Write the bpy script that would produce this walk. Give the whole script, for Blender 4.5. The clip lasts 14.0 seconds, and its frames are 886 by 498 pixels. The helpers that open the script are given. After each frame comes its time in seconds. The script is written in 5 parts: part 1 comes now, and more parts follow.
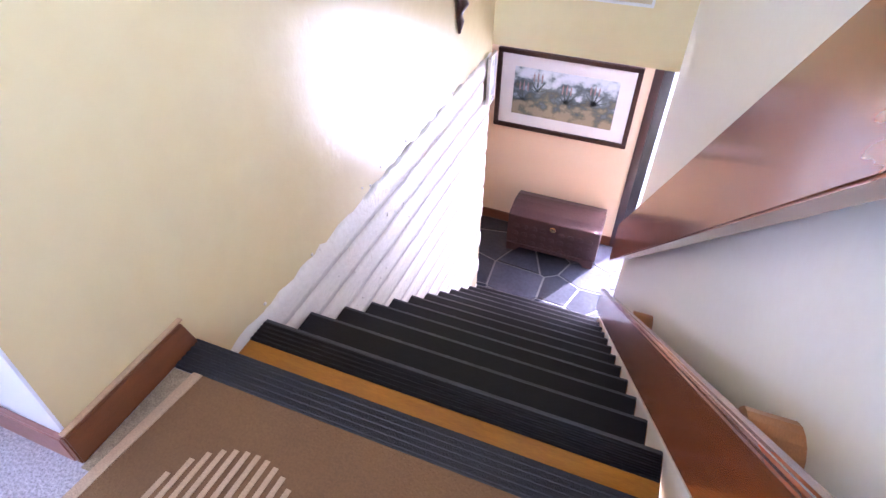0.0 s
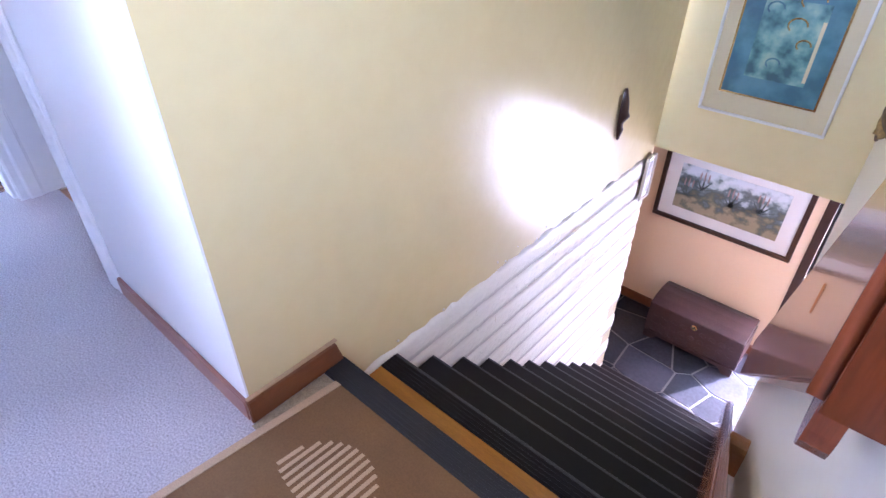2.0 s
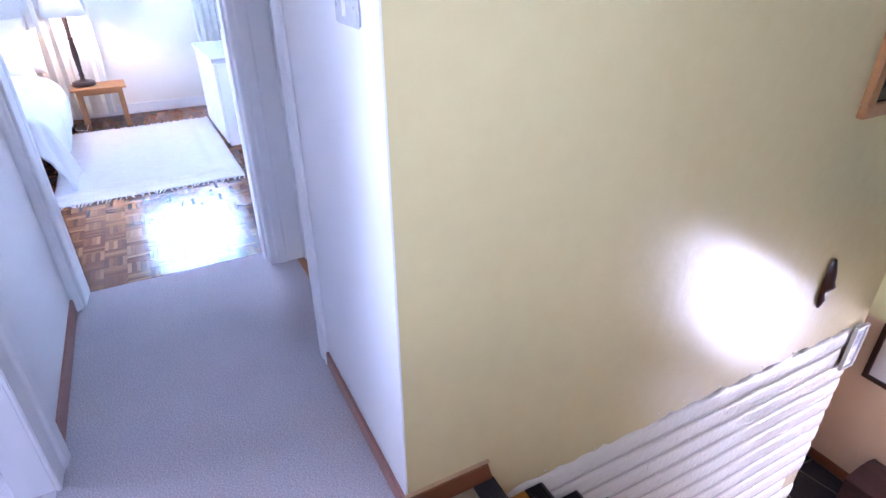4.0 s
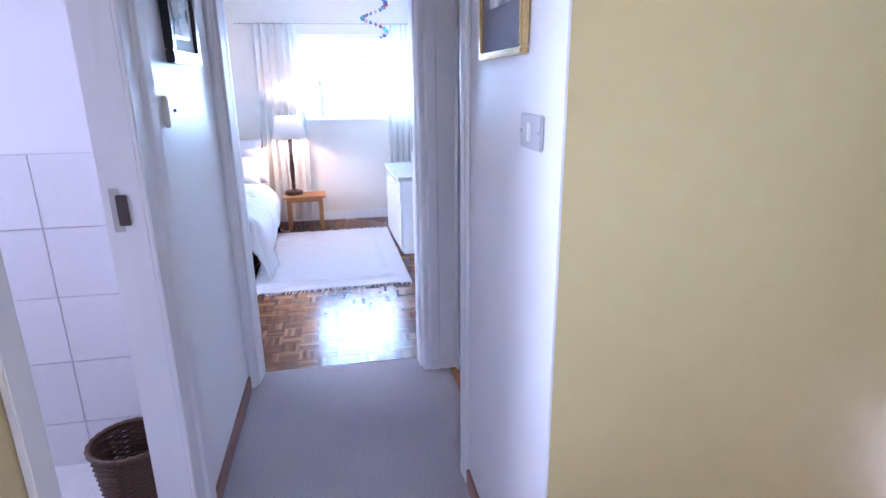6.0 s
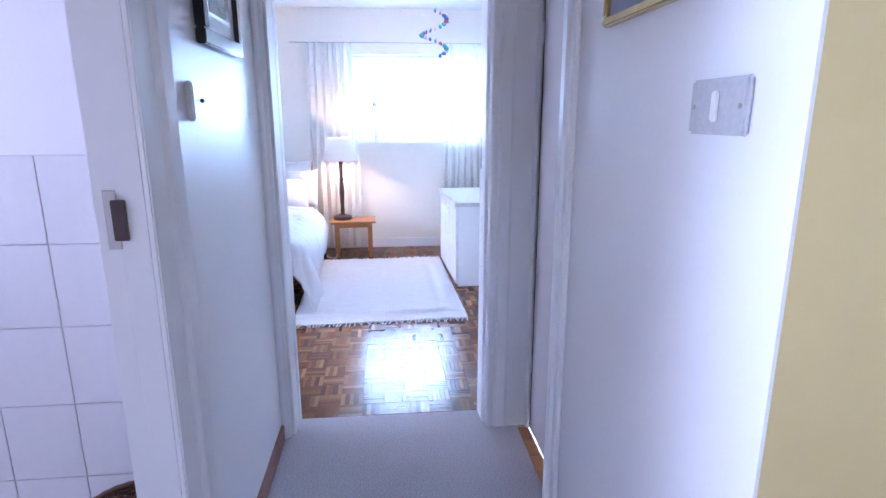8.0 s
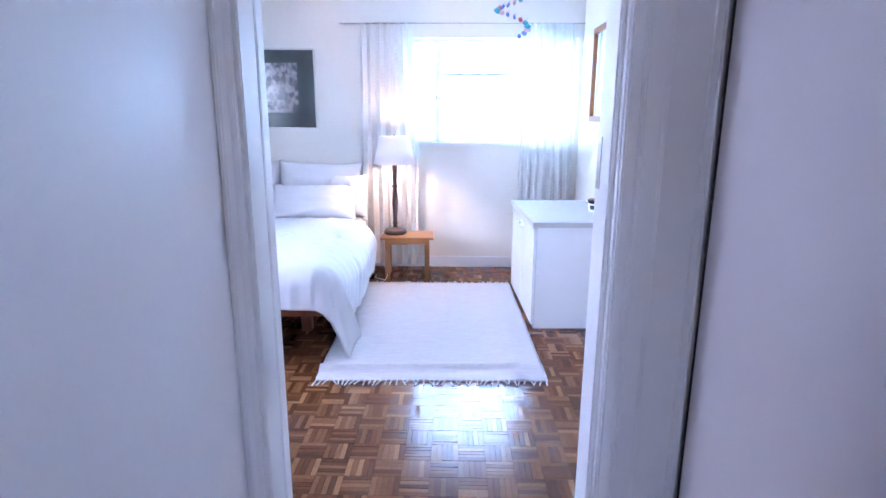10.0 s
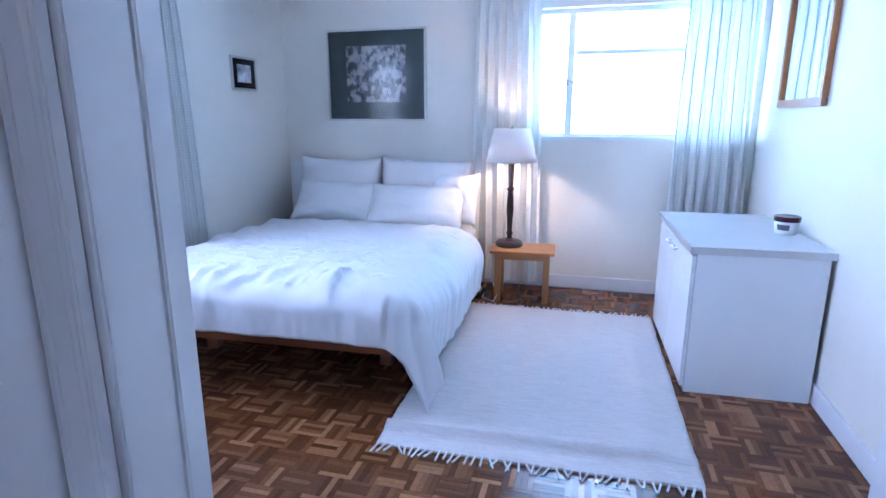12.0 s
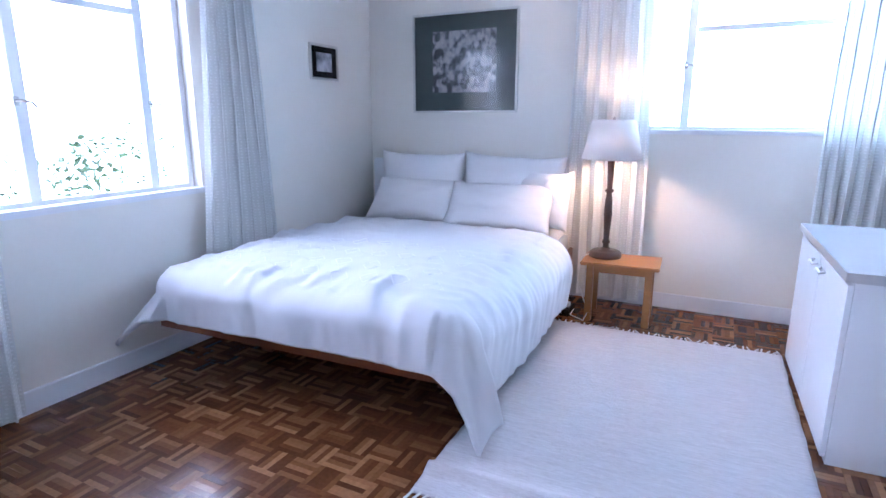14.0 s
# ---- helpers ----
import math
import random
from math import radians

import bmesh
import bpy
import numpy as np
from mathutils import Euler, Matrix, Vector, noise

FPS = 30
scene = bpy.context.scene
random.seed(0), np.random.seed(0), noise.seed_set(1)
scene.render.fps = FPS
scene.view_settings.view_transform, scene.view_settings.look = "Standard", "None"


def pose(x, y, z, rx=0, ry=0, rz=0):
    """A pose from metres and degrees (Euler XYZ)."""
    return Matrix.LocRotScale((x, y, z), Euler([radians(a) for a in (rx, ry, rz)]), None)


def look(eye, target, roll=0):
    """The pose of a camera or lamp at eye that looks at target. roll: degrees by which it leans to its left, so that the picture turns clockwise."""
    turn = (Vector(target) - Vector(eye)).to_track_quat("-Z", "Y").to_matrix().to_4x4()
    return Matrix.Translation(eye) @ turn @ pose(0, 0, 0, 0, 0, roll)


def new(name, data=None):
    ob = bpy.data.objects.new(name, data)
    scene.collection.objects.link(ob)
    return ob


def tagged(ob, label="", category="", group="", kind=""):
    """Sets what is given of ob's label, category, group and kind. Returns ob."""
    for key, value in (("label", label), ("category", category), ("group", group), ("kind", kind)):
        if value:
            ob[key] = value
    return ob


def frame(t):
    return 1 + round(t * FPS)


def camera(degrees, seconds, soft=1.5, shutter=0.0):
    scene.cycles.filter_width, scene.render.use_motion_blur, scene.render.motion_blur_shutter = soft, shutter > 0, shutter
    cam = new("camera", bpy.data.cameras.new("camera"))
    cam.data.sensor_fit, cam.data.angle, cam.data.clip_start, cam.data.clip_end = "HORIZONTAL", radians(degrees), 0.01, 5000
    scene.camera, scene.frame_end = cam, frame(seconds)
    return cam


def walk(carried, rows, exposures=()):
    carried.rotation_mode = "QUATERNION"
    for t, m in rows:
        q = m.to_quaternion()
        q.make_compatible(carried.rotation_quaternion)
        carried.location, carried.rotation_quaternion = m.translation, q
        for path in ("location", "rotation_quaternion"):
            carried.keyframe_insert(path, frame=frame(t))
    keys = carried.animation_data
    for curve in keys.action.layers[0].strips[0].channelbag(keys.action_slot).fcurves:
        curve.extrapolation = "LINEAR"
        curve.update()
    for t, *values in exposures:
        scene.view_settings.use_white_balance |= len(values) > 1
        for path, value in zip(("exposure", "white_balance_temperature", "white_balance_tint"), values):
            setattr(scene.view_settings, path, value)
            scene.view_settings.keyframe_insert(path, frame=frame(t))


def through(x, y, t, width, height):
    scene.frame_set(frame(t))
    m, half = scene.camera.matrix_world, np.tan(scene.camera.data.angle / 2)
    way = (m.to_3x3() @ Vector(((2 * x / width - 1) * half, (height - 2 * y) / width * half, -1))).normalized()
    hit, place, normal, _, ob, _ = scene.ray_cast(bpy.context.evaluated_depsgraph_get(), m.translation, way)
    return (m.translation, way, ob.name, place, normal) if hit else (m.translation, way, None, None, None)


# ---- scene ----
cam = camera(76.9, 14.0)
PATH = [
    (0, (0.846, -0.265, 1.021), (0.297, 1.147, -0.284), 0.7),
    (0.5, (0.895, -0.308, 1.11), (0.241, 1.081, -0.172), 0.7),
    (1, (0.956, -0.328, 1.173), (0.17, 1.025, -0.073), 0.4),
    (1.5, (1.017, -0.354, 1.226), (0.072, 0.935, 0.024), 0.0),
    (2, (1.056, -0.385, 1.31), (-0.025, 0.82, 0.136), -0.1),
    (2.5, (1.06, -0.417, 1.356), (-0.146, 0.71, 0.226), -0.2),
    (3, (1.068, -0.432, 1.43), (-0.253, 0.593, 0.332), -0.0),
    (3.5, (1.077, -0.437, 1.559), (-0.351, 0.474, 0.495), 0.0),
    (4, (1.089, -0.43, 1.625), (-0.466, 0.373, 0.657), -0.4),
    (6.3, (1.085, -0.465, 1.608), (-0.816, -0.159, 1.067), -0.5),
    (6.5, (1.072, -0.477, 1.588), (-0.836, -0.19, 1.063), -0.4),
    (7, (0.987, -0.507, 1.534), (-0.939, -0.26, 1.058), -0.4),
    (7.2, (0.929, -0.516, 1.521), (-1.0, -0.28, 1.051), -0.4),
    (9.5, (-0.154, -0.447, 1.456), (-2.1, -0.406, 0.997), 0.4),
    (10, (-0.442, -0.447, 1.441), (-2.388, -0.485, 0.983), 0.3),
    (10.5, (-0.715, -0.437, 1.427), (-2.658, -0.549, 0.964), 0.3),
    (11, (-0.957, -0.431, 1.417), (-2.88, -0.728, 0.952), 0.1),
    (11.5, (-1.175, -0.407, 1.382), (-3.072, -0.84, 0.916), 0.0),
    (12, (-1.319, -0.384, 1.366), (-3.197, -0.892, 0.903), 0.0),
    (12.5, (-1.472, -0.349, 1.36), (-3.328, -0.931, 0.895), 0.0),
    (13, (-1.605, -0.32, 1.349), (-3.429, -0.996, 0.884), -0.0),
    (13.5, (-1.712, -0.316, 1.332), (-3.493, -1.1, 0.87), -0.1),
    (14, (-1.808, -0.34, 1.289), (-3.549, -1.212, 0.832), 0.0),
]
EXPOSURES = [(0, 3.35, 5350, 37), (1, 3.2, 5300, 37), (2, 3.05, 5300, 37), (4, 2.55, 5350, 37), (6.5, 2.1, 5650, 37), (9.5, 2.15, 5400, 35), (10, 2.14, 5550, 37), (10.75, 2.02, 5350, 34), (12, 1.6, 5100, 29), (14, 1.72, 5600, 34)]
walk(cam, [(t, look(eye, target, roll)) for t, eye, target, roll in PATH], EXPOSURES)

# ---- light ----
world = bpy.data.worlds.new("sky")
scene.world = world
world.use_nodes = True
wn = world.node_tree.nodes
sky = wn.new("ShaderNodeTexSky")
sky.sky_type, sky.sun_disc, sky.sun_elevation, sky.sun_rotation = "NISHITA", False, radians(56), radians(30)
world.node_tree.links.new(sky.outputs["Color"], wn["Background"].inputs["Color"])
wn["Background"].inputs["Strength"].default_value = 0.15
sun = new("sun", bpy.data.lights.new("sun", "SUN"))
sun.data.energy, sun.data.angle, sun.data.color = 5.0, radians(0.6), (1.0, 0.95, 0.88)
sun.matrix_world = look((0, 0, 0), (-0.28, -0.50, -0.85))


def area_lamp(name, eye, target, wide, high, watts, color):
    """A rectangular lamp: daylight at an opening, or fill added out of view."""
    lamp = new(name, bpy.data.lights.new(name, "AREA"))
    lamp.data.shape, lamp.data.size, lamp.data.size_y, lamp.data.energy, lamp.data.color = "RECTANGLE", wide, high, watts, color
    lamp.matrix_world = look(eye, target)
    return lamp


DAY = (0.78, 0.87, 1.0)
area_lamp("daylight_bed_far", (-5.97, -0.10, 1.68), (-4.0, -0.15, 1.5), 1.45, 0.88, 12, (0.33, 0.74, 1.0))
area_lamp("daylight_bed_side", (-3.7, -4.10, 1.75), (-3.55, -1.0, 1.2), 2.6, 2.0, 51, DAY)
area_lamp("daylight_entrance", (1.45, 3.78, -1.1), (1.1, 2.6, -1.25), 0.75, 1.2, 9, (0.97, 0.97, 1.0))
# added fill behind the camera; no window is known there
area_lamp("fill_landing_end", (2.4, -0.45, 1.55), (0.2, -0.1, 1.2), 0.85, 1.25, 0.15, (0.86, 0.92, 1.0))
# added fill for the right stair wall, aimed from an unseen spot
area_lamp("fill_landing_side", (0.66, -1.1, 1.55), (1.15, 0.8, 0.2), 0.6, 1.25, 0.95, (0.86, 0.92, 1.0))
# added fill inside the bathroom, out of view, thrown through its door
area_lamp("fill_bathroom", (-1.27, -2.32, 1.6), (0.9, 0.2, 0.9), 0.9, 0.9, 9, DAY)


# ---- materials ----
def material(name, color, rough=0.5, other=None, scale=6.0, fine=120.0, bump=0.15, mix=0.35, metal=0.0, gloss=0.5, stretch=(1, 1, 1), coat=0.0, vary=0.0, turn=0.0):
    """A painted, woven or natural surface: two scales of colour variation and fine relief, at real size."""
    m = bpy.data.materials.new(name)
    m.use_nodes = True
    n, l = m.node_tree.nodes, m.node_tree.links
    p = n["Principled BSDF"]
    co = n.new("ShaderNodeTexCoord")
    mp = n.new("ShaderNodeMapping")
    mp.vector_type = "TEXTURE"
    mp.inputs["Scale"].default_value = tuple(1 / s for s in stretch)
    mp.inputs["Rotation"].default_value = (radians(turn), 0, 0)
    l.new(co.outputs["Object"], mp.inputs["Vector"])
    big, small = n.new("ShaderNodeTexNoise"), n.new("ShaderNodeTexNoise")
    big.inputs["Scale"].default_value, small.inputs["Scale"].default_value = scale, fine
    big.inputs["Detail"].default_value, small.inputs["Detail"].default_value = 6, 4
    for t in (big, small):
        l.new(mp.outputs["Vector"], t.inputs["Vector"])
    if other is None:
        other = tuple(c * 0.86 for c in color)
    ramp = n.new("ShaderNodeMix")
    ramp.data_type = "RGBA"
    ramp.inputs["A"].default_value, ramp.inputs["B"].default_value = (*other, 1), (*color, 1)
    l.new(big.outputs["Fac"], ramp.inputs["Factor"])
    grain = n.new("ShaderNodeMix")
    grain.data_type, grain.blend_type = "RGBA", "OVERLAY"
    grain.inputs["Factor"].default_value = mix
    l.new(ramp.outputs["Result"], grain.inputs["A"])
    l.new(small.outputs["Fac"], grain.inputs["B"])
    out = grain.outputs["Result"]
    if vary:
        info, hsv, span = n.new("ShaderNodeObjectInfo"), n.new("ShaderNodeHueSaturation"), n.new("ShaderNodeMapRange")
        span.inputs["To Min"].default_value, span.inputs["To Max"].default_value = 1 - vary, 1 + vary
        l.new(info.outputs["Random"], span.inputs["Value"])
        l.new(span.outputs["Result"], hsv.inputs["Value"])
        l.new(out, hsv.inputs["Color"])
        out = hsv.outputs["Color"]
    l.new(out, p.inputs["Base Color"])
    p.inputs["Metallic"].default_value = metal
    p.inputs["Specular IOR Level"].default_value = gloss
    p.inputs["Coat Weight"].default_value = coat
    p.inputs["Coat Roughness"].default_value = 0.12
    rr = n.new("ShaderNodeMapRange")
    low, high = max(rough - 0.06, 0.02), min(rough + 0.08, 1)
    low, high = (low, min(high, 0.262)) if rough < 0.275 else (max(low, 0.288), high)
    rr.inputs["To Min"].default_value, rr.inputs["To Max"].default_value = low, high
    l.new(big.outputs["Fac"], rr.inputs["Value"])
    l.new(rr.outputs["Result"], p.inputs["Roughness"])
    b = n.new("ShaderNodeBump")
    b.inputs["Strength"].default_value, b.inputs["Distance"].default_value = bump, 0.004
    l.new(small.outputs["Fac"], b.inputs["Height"])
    l.new(b.outputs["Normal"], p.inputs["Normal"])
    return m


def plain(name, color, rough=0.4, metal=0.0, emit=None, power=0.0, through=0.0):
    m = bpy.data.materials.new(name)
    m.use_nodes = True
    p = m.node_tree.nodes["Principled BSDF"]
    p.inputs["Base Color"].default_value = (*color, 1)
    p.inputs["Roughness"].default_value, p.inputs["Metallic"].default_value = rough, metal
    p.inputs["Transmission Weight"].default_value = through
    if emit:
        p.inputs["Emission Color"].default_value, p.inputs["Emission Strength"].default_value = (*emit, 1), power
    return m


CREAM = material("cream_gloss_wall_paint", (0.70, 0.575, 0.305), 0.25, (0.66, 0.54, 0.28), 2.5, 14, 0.5, 0.06)
WHITE_BRICK = material("white_gloss_paint_on_brick", (0.80, 0.76, 0.67), 0.17, (0.75, 0.70, 0.60), 9, 45, 1.0, 0.08)
# joints are painted white too; this brown carries the shade between the bricks
BRICK_JOINT_SHADE = material("shaded_mortar_joint", (0.42, 0.34, 0.20), 0.6, (0.33, 0.26, 0.15), 20, 90, 0.6, 0.3)
STAIR_WHITE = material("cream_white_wall_paint", (0.80, 0.76, 0.66), 0.35, (0.76, 0.71, 0.60), 3, 40, 0.15, 0.08)
WALL_WHITE = material("white_wall_paint", (0.80, 0.79, 0.80), 0.4, (0.77, 0.76, 0.77), 3, 60, 0.12, 0.06)
BED_WALL = material("off_white_bedroom_wall_paint", (0.82, 0.78, 0.71), 0.55, (0.78, 0.74, 0.67), 3, 40, 0.14, 0.06)
PEACH = material("peach_wall_paint", (0.80, 0.60, 0.41), 0.5, (0.77, 0.57, 0.38), 3, 60, 0.1, 0.06)
CEIL = material("white_ceiling_paint", (0.8, 0.8, 0.8), 0.8, None, 4, 60, 0.1, 0.05)
GLOSS_WHITE = material("white_gloss_woodwork_paint", (0.80, 0.80, 0.81), 0.44, (0.775, 0.775, 0.785), 3, 40, 0.01, 0.03)
CARPET = material("grey_lilac_loop_carpet", (0.47, 0.42, 0.43), 0.95, (0.40, 0.352, 0.358), 3, 170, 1.0, 0.75, gloss=0.1)
MAT = material("brown_ribbed_stair_mat", (0.22, 0.115, 0.042), 0.75, (0.13, 0.066, 0.028), 4, 220, 0.4, 0.25, gloss=0.25)
BINDING = material("tan_mat_binding", (0.50, 0.33, 0.19), 0.8, None, 12, 240, 0.4, 0.3)
HESSIAN = material("hessian_underlay", (0.42, 0.33, 0.2), 0.95, (0.2, 0.14, 0.08), 60, 300, 1.0, 0.6)
RUBBER = material("black_rubber_tread", (0.008, 0.006, 0.008), 0.4, (0.007, 0.005, 0.007), 8, 150, 0.2, 0.3, gloss=0.3)
RUBBER_WORN = material("worn_black_rubber_nosing", (0.02, 0.017, 0.018), 0.6, (0.009, 0.008, 0.009), 25, 160, 0.6, 0.6)
ORANGE_WOOD = material("orange_varnished_pine", (0.60, 0.26, 0.022), 0.3, (0.42, 0.15, 0.02), 7, 60, 0.1, 0.3, stretch=(1, 9, 9))
RED_WOOD = material("varnished_red_brown_wood", (0.30, 0.075, 0.018), 0.26, (0.11, 0.022, 0.006), 11, 12, 0.0, 0.12, stretch=(4, 0.35, 4.0), gloss=0.6, turn=-42, coat=0.55)
END_WOOD = material("dark_red_varnished_end_grain", (0.17, 0.038, 0.012), 0.25, (0.09, 0.018, 0.007), 5, 40, 0.03, 0.25, stretch=(6, 6, 0.6), gloss=0.6)
SKIRT_WOOD = material("brown_wood_skirting", (0.22, 0.075, 0.024), 0.35, (0.13, 0.04, 0.013), 7, 80, 0.1, 0.3, stretch=(2, 2, 9))
SKIRT_ROSE = material("rose_brown_skirting", (0.34, 0.17, 0.13), 0.45, (0.28, 0.13, 0.10), 6, 80, 0.1, 0.2)
SLATE = material("dark_slate_floor", (0.045, 0.046, 0.060), 0.2, (0.020, 0.021, 0.029), 4, 40, 0.25, 0.4, vary=0.35)
GROUT = material("pale_slate_grout", (0.11, 0.105, 0.10), 0.6, None, 20, 150, 0.4, 0.4)
CARVED = material("carved_dark_wood", (0.066, 0.030, 0.028), 0.32, (0.028, 0.012, 0.012), 9, 70, 0.4, 0.5)
DARK_WOOD = material("dark_stained_wood", (0.05, 0.018, 0.012), 0.28, (0.03, 0.01, 0.008), 8, 60, 0.1, 0.3, coat=0.4)
# worn rubber, lightened so that the colour holds the edge's highlight
NOSING = material("worn_rubber_edge_highlight", (0.10, 0.094, 0.097), 0.3, (0.03, 0.028, 0.029), 14, 120, 0.1, 0.3)


# ---- building blocks ----
def box(bm, x0, x1, y0, y1, z0, z1):
    v = [bm.verts.new((x, y, z)) for z in (z0, z1) for x, y in ((x0, y0), (x1, y0), (x1, y1), (x0, y1))]
    return [bm.faces.new([v[i] for i in f]) for f in ((0, 3, 2, 1), (4, 5, 6, 7), (0, 1, 5, 4), (1, 2, 6, 5), (2, 3, 7, 6), (3, 0, 4, 7))]


def soften(bm, width, segments=2):
    if width:
        bmesh.ops.bevel(bm, geom=bm.edges[:], offset=width, segments=segments, affect="EDGES", clamp_overlap=True)
    return bm


def part(name, bm, material_, parent=None, label="", smooth=False, at=None):
    """Links a bmesh as one mesh object."""
    bmesh.ops.recalc_face_normals(bm, faces=bm.faces)
    data = bpy.data.meshes.new(name)
    bm.to_mesh(data)
    bm.free()
    data.materials.append(material_)
    for f in data.polygons:
        f.use_smooth = smooth
    ob = new(name, data)
    ob.parent = parent
    if at is not None:
        ob.matrix_basis = at
    if label:
        tagged(ob, label)
    return ob


def boxes(name, material_, dims, parent=None, label="", bevel=0.0, at=None, smooth=False, segments=2):
    """One mesh of one or more bevelled boxes (x0, x1, y0, y1, z0, z1)."""
    bm = bmesh.new()
    for d in dims:
        one = bmesh.new()
        box(one, *d)
        soften(one, bevel, segments)
        tmp = bpy.data.meshes.new("tmp")
        one.to_mesh(tmp)
        one.free()
        bm.from_mesh(tmp)
        bpy.data.meshes.remove(tmp)
    return part(name, bm, material_, parent, label, smooth, at)


def thing(name, m, label, category, group="", kind=""):
    ob = new(name)
    ob.matrix_basis = m
    return tagged(ob, label, category, group, kind)


def structure(ob, label="", category=""):
    return tagged(ob, label, category, kind="structure")


def lathe(profile, segments=24, cap=True):
    """A turned shape from (radius, height) pairs."""
    bm = bmesh.new()
    rings = []
    for r, z in profile:
        rings.append([bm.verts.new((r * math.cos(2 * math.pi * k / segments), r * math.sin(2 * math.pi * k / segments), z)) for k in range(segments)])
    for a, b in zip(rings, rings[1:]):
        for k in range(segments):
            bm.faces.new((a[k], a[(k + 1) % segments], b[(k + 1) % segments], b[k]))
    if cap:
        bm.faces.new(rings[0][::-1])
        bm.faces.new(rings[-1])
    return bm


def extrude(points, depth, axis="x"):
    """A closed outline of (u, v) pushed along an axis: x -> (y, z), y -> (x, z), z -> (x, y)."""
    bm = bmesh.new()
    place = {"x": lambda u, v, d: (d, u, v), "y": lambda u, v, d: (u, d, v), "z": lambda u, v, d: (u, v, d)}[axis]
    a = [bm.verts.new(place(u, v, depth[0])) for u, v in points]
    b = [bm.verts.new(place(u, v, depth[1])) for u, v in points]
    bm.faces.new(a[::-1])
    bm.faces.new(b)
    k = len(a)
    for i in range(k):
        bm.faces.new((a[i], a[(i + 1) % k], b[(i + 1) % k], b[i]))
    return bm


def tube(points, radius, segments=8):
    """A round bar along a line of points."""
    bm = bmesh.new()
    pts = [Vector(p) for p in points]
    rings = []
    for i, p in enumerate(pts):
        d = (pts[min(i + 1, len(pts) - 1)] - pts[max(i - 1, 0)]).normalized()
        side = d.orthogonal().normalized() if not rings else (last - d * last.dot(d)).normalized()
        last = side
        up = d.cross(side)
        rings.append([bm.verts.new(p + radius * (math.cos(2 * math.pi * k / segments) * side + math.sin(2 * math.pi * k / segments) * up)) for k in range(segments)])
    for a, b in zip(rings, rings[1:]):
        for k in range(segments):
            bm.faces.new((a[k], a[(k + 1) % segments], b[(k + 1) % segments], b[k]))
    bm.faces.new(rings[0][::-1])
    bm.faces.new(rings[-1])
    return bm


# ---- structure: walls, floors, ceilings ----
CEIL_Z, LOW_Z = 2.62, -2.054          # upper ceiling, floor of the entrance hall
RISE, GOING, NOSE = 0.158, 0.188, 0.345
FAR_X, LEFT_Y, RIGHT_Y, DOOR_X = -5.82, -3.015, 0.715, -1.835
THICK = 0.145                         # wall of the bedroom doorway
HALL_Y = -1.02                        # left wall of the corridor


def wall(name, material_, dims, label="", bevel=0.0):
    return structure(boxes(name, material_, dims, bevel=bevel), label or "painted plaster wall", "wall")


def right_x(y):
    """The stairwell's right wall, which leans in towards the foot of the stairs."""
    return 1.185 - 0.085 * y


# stairwell left wall: its outer corner stands at the origin
wall("wall_stair", CREAM, [(-0.13, -0.004, 0.004, 2.62, -0.13, CEIL_Z), (-0.13, -0.004, 0.35, 2.62, LOW_Z, -0.13)], "cream gloss painted plaster wall beside the stairs")
wall("wall_corridor_right", WALL_WHITE, [(-0.915, -0.13, 0.0, 0.25, 0, CEIL_Z), (-0.13, -0.0042, -0.002, 0.0038, 0, CEIL_Z), (-1.834, -0.915, 0.0, 0.25, 2.08, CEIL_Z)], "white painted corridor wall")
wall("wall_corridor_left", WALL_WHITE, [(DOOR_X, -0.78, HALL_Y - 0.11, HALL_Y, 0, CEIL_Z), (-0.78, 0.08, HALL_Y - 0.11, HALL_Y, 2.08, CEIL_Z)], "white painted corridor wall with the bathroom opening")
# the gap at x 0.33 to 0.99 is invented for the side fill lamp
wall("wall_landing_left", CREAM, [(0.14, 0.33, HALL_Y - 0.15, HALL_Y, 0, CEIL_Z), (0.33, 0.99, HALL_Y - 0.15, HALL_Y, 0, 0.9), (0.33, 0.99, HALL_Y - 0.15, HALL_Y, 2.2, CEIL_Z), (0.99, 2.3, HALL_Y - 0.15, HALL_Y, 0, CEIL_Z)], "cream painted landing wall")
wall("wall_bedroom_door", WALL_WHITE, [(DOOR_X - THICK, DOOR_X, -0.02, RIGHT_Y, 0, CEIL_Z), (DOOR_X - THICK, DOOR_X, -0.99, -0.02, 2.10, CEIL_Z), (DOOR_X - THICK, DOOR_X, LEFT_Y, -0.99, 0, CEIL_Z)], "white wall with the bedroom doorway")
wall("wall_far", BED_WALL, [(FAR_X - 0.2, FAR_X, LEFT_Y - 0.2, -0.88, 0, CEIL_Z), (FAR_X - 0.2, FAR_X, -0.88, 0.67, 0, 1.20), (FAR_X - 0.2, FAR_X, -0.88, 0.67, 2.15, CEIL_Z), (FAR_X - 0.2, FAR_X, 0.67, RIGHT_Y + 0.15, 0, CEIL_Z)], "off-white bedroom wall with a window")
wall("wall_window_side", BED_WALL, [(FAR_X, -4.06, LEFT_Y - 0.2, LEFT_Y, 0, CEIL_Z), (-4.06, -2.80, LEFT_Y - 0.2, LEFT_Y, 0, 0.89), (-4.06, -2.80, LEFT_Y - 0.2, LEFT_Y, 2.10, CEIL_Z), (-2.80, DOOR_X, LEFT_Y - 0.2, LEFT_Y, 0, CEIL_Z)], "off-white bedroom wall with a wide window")
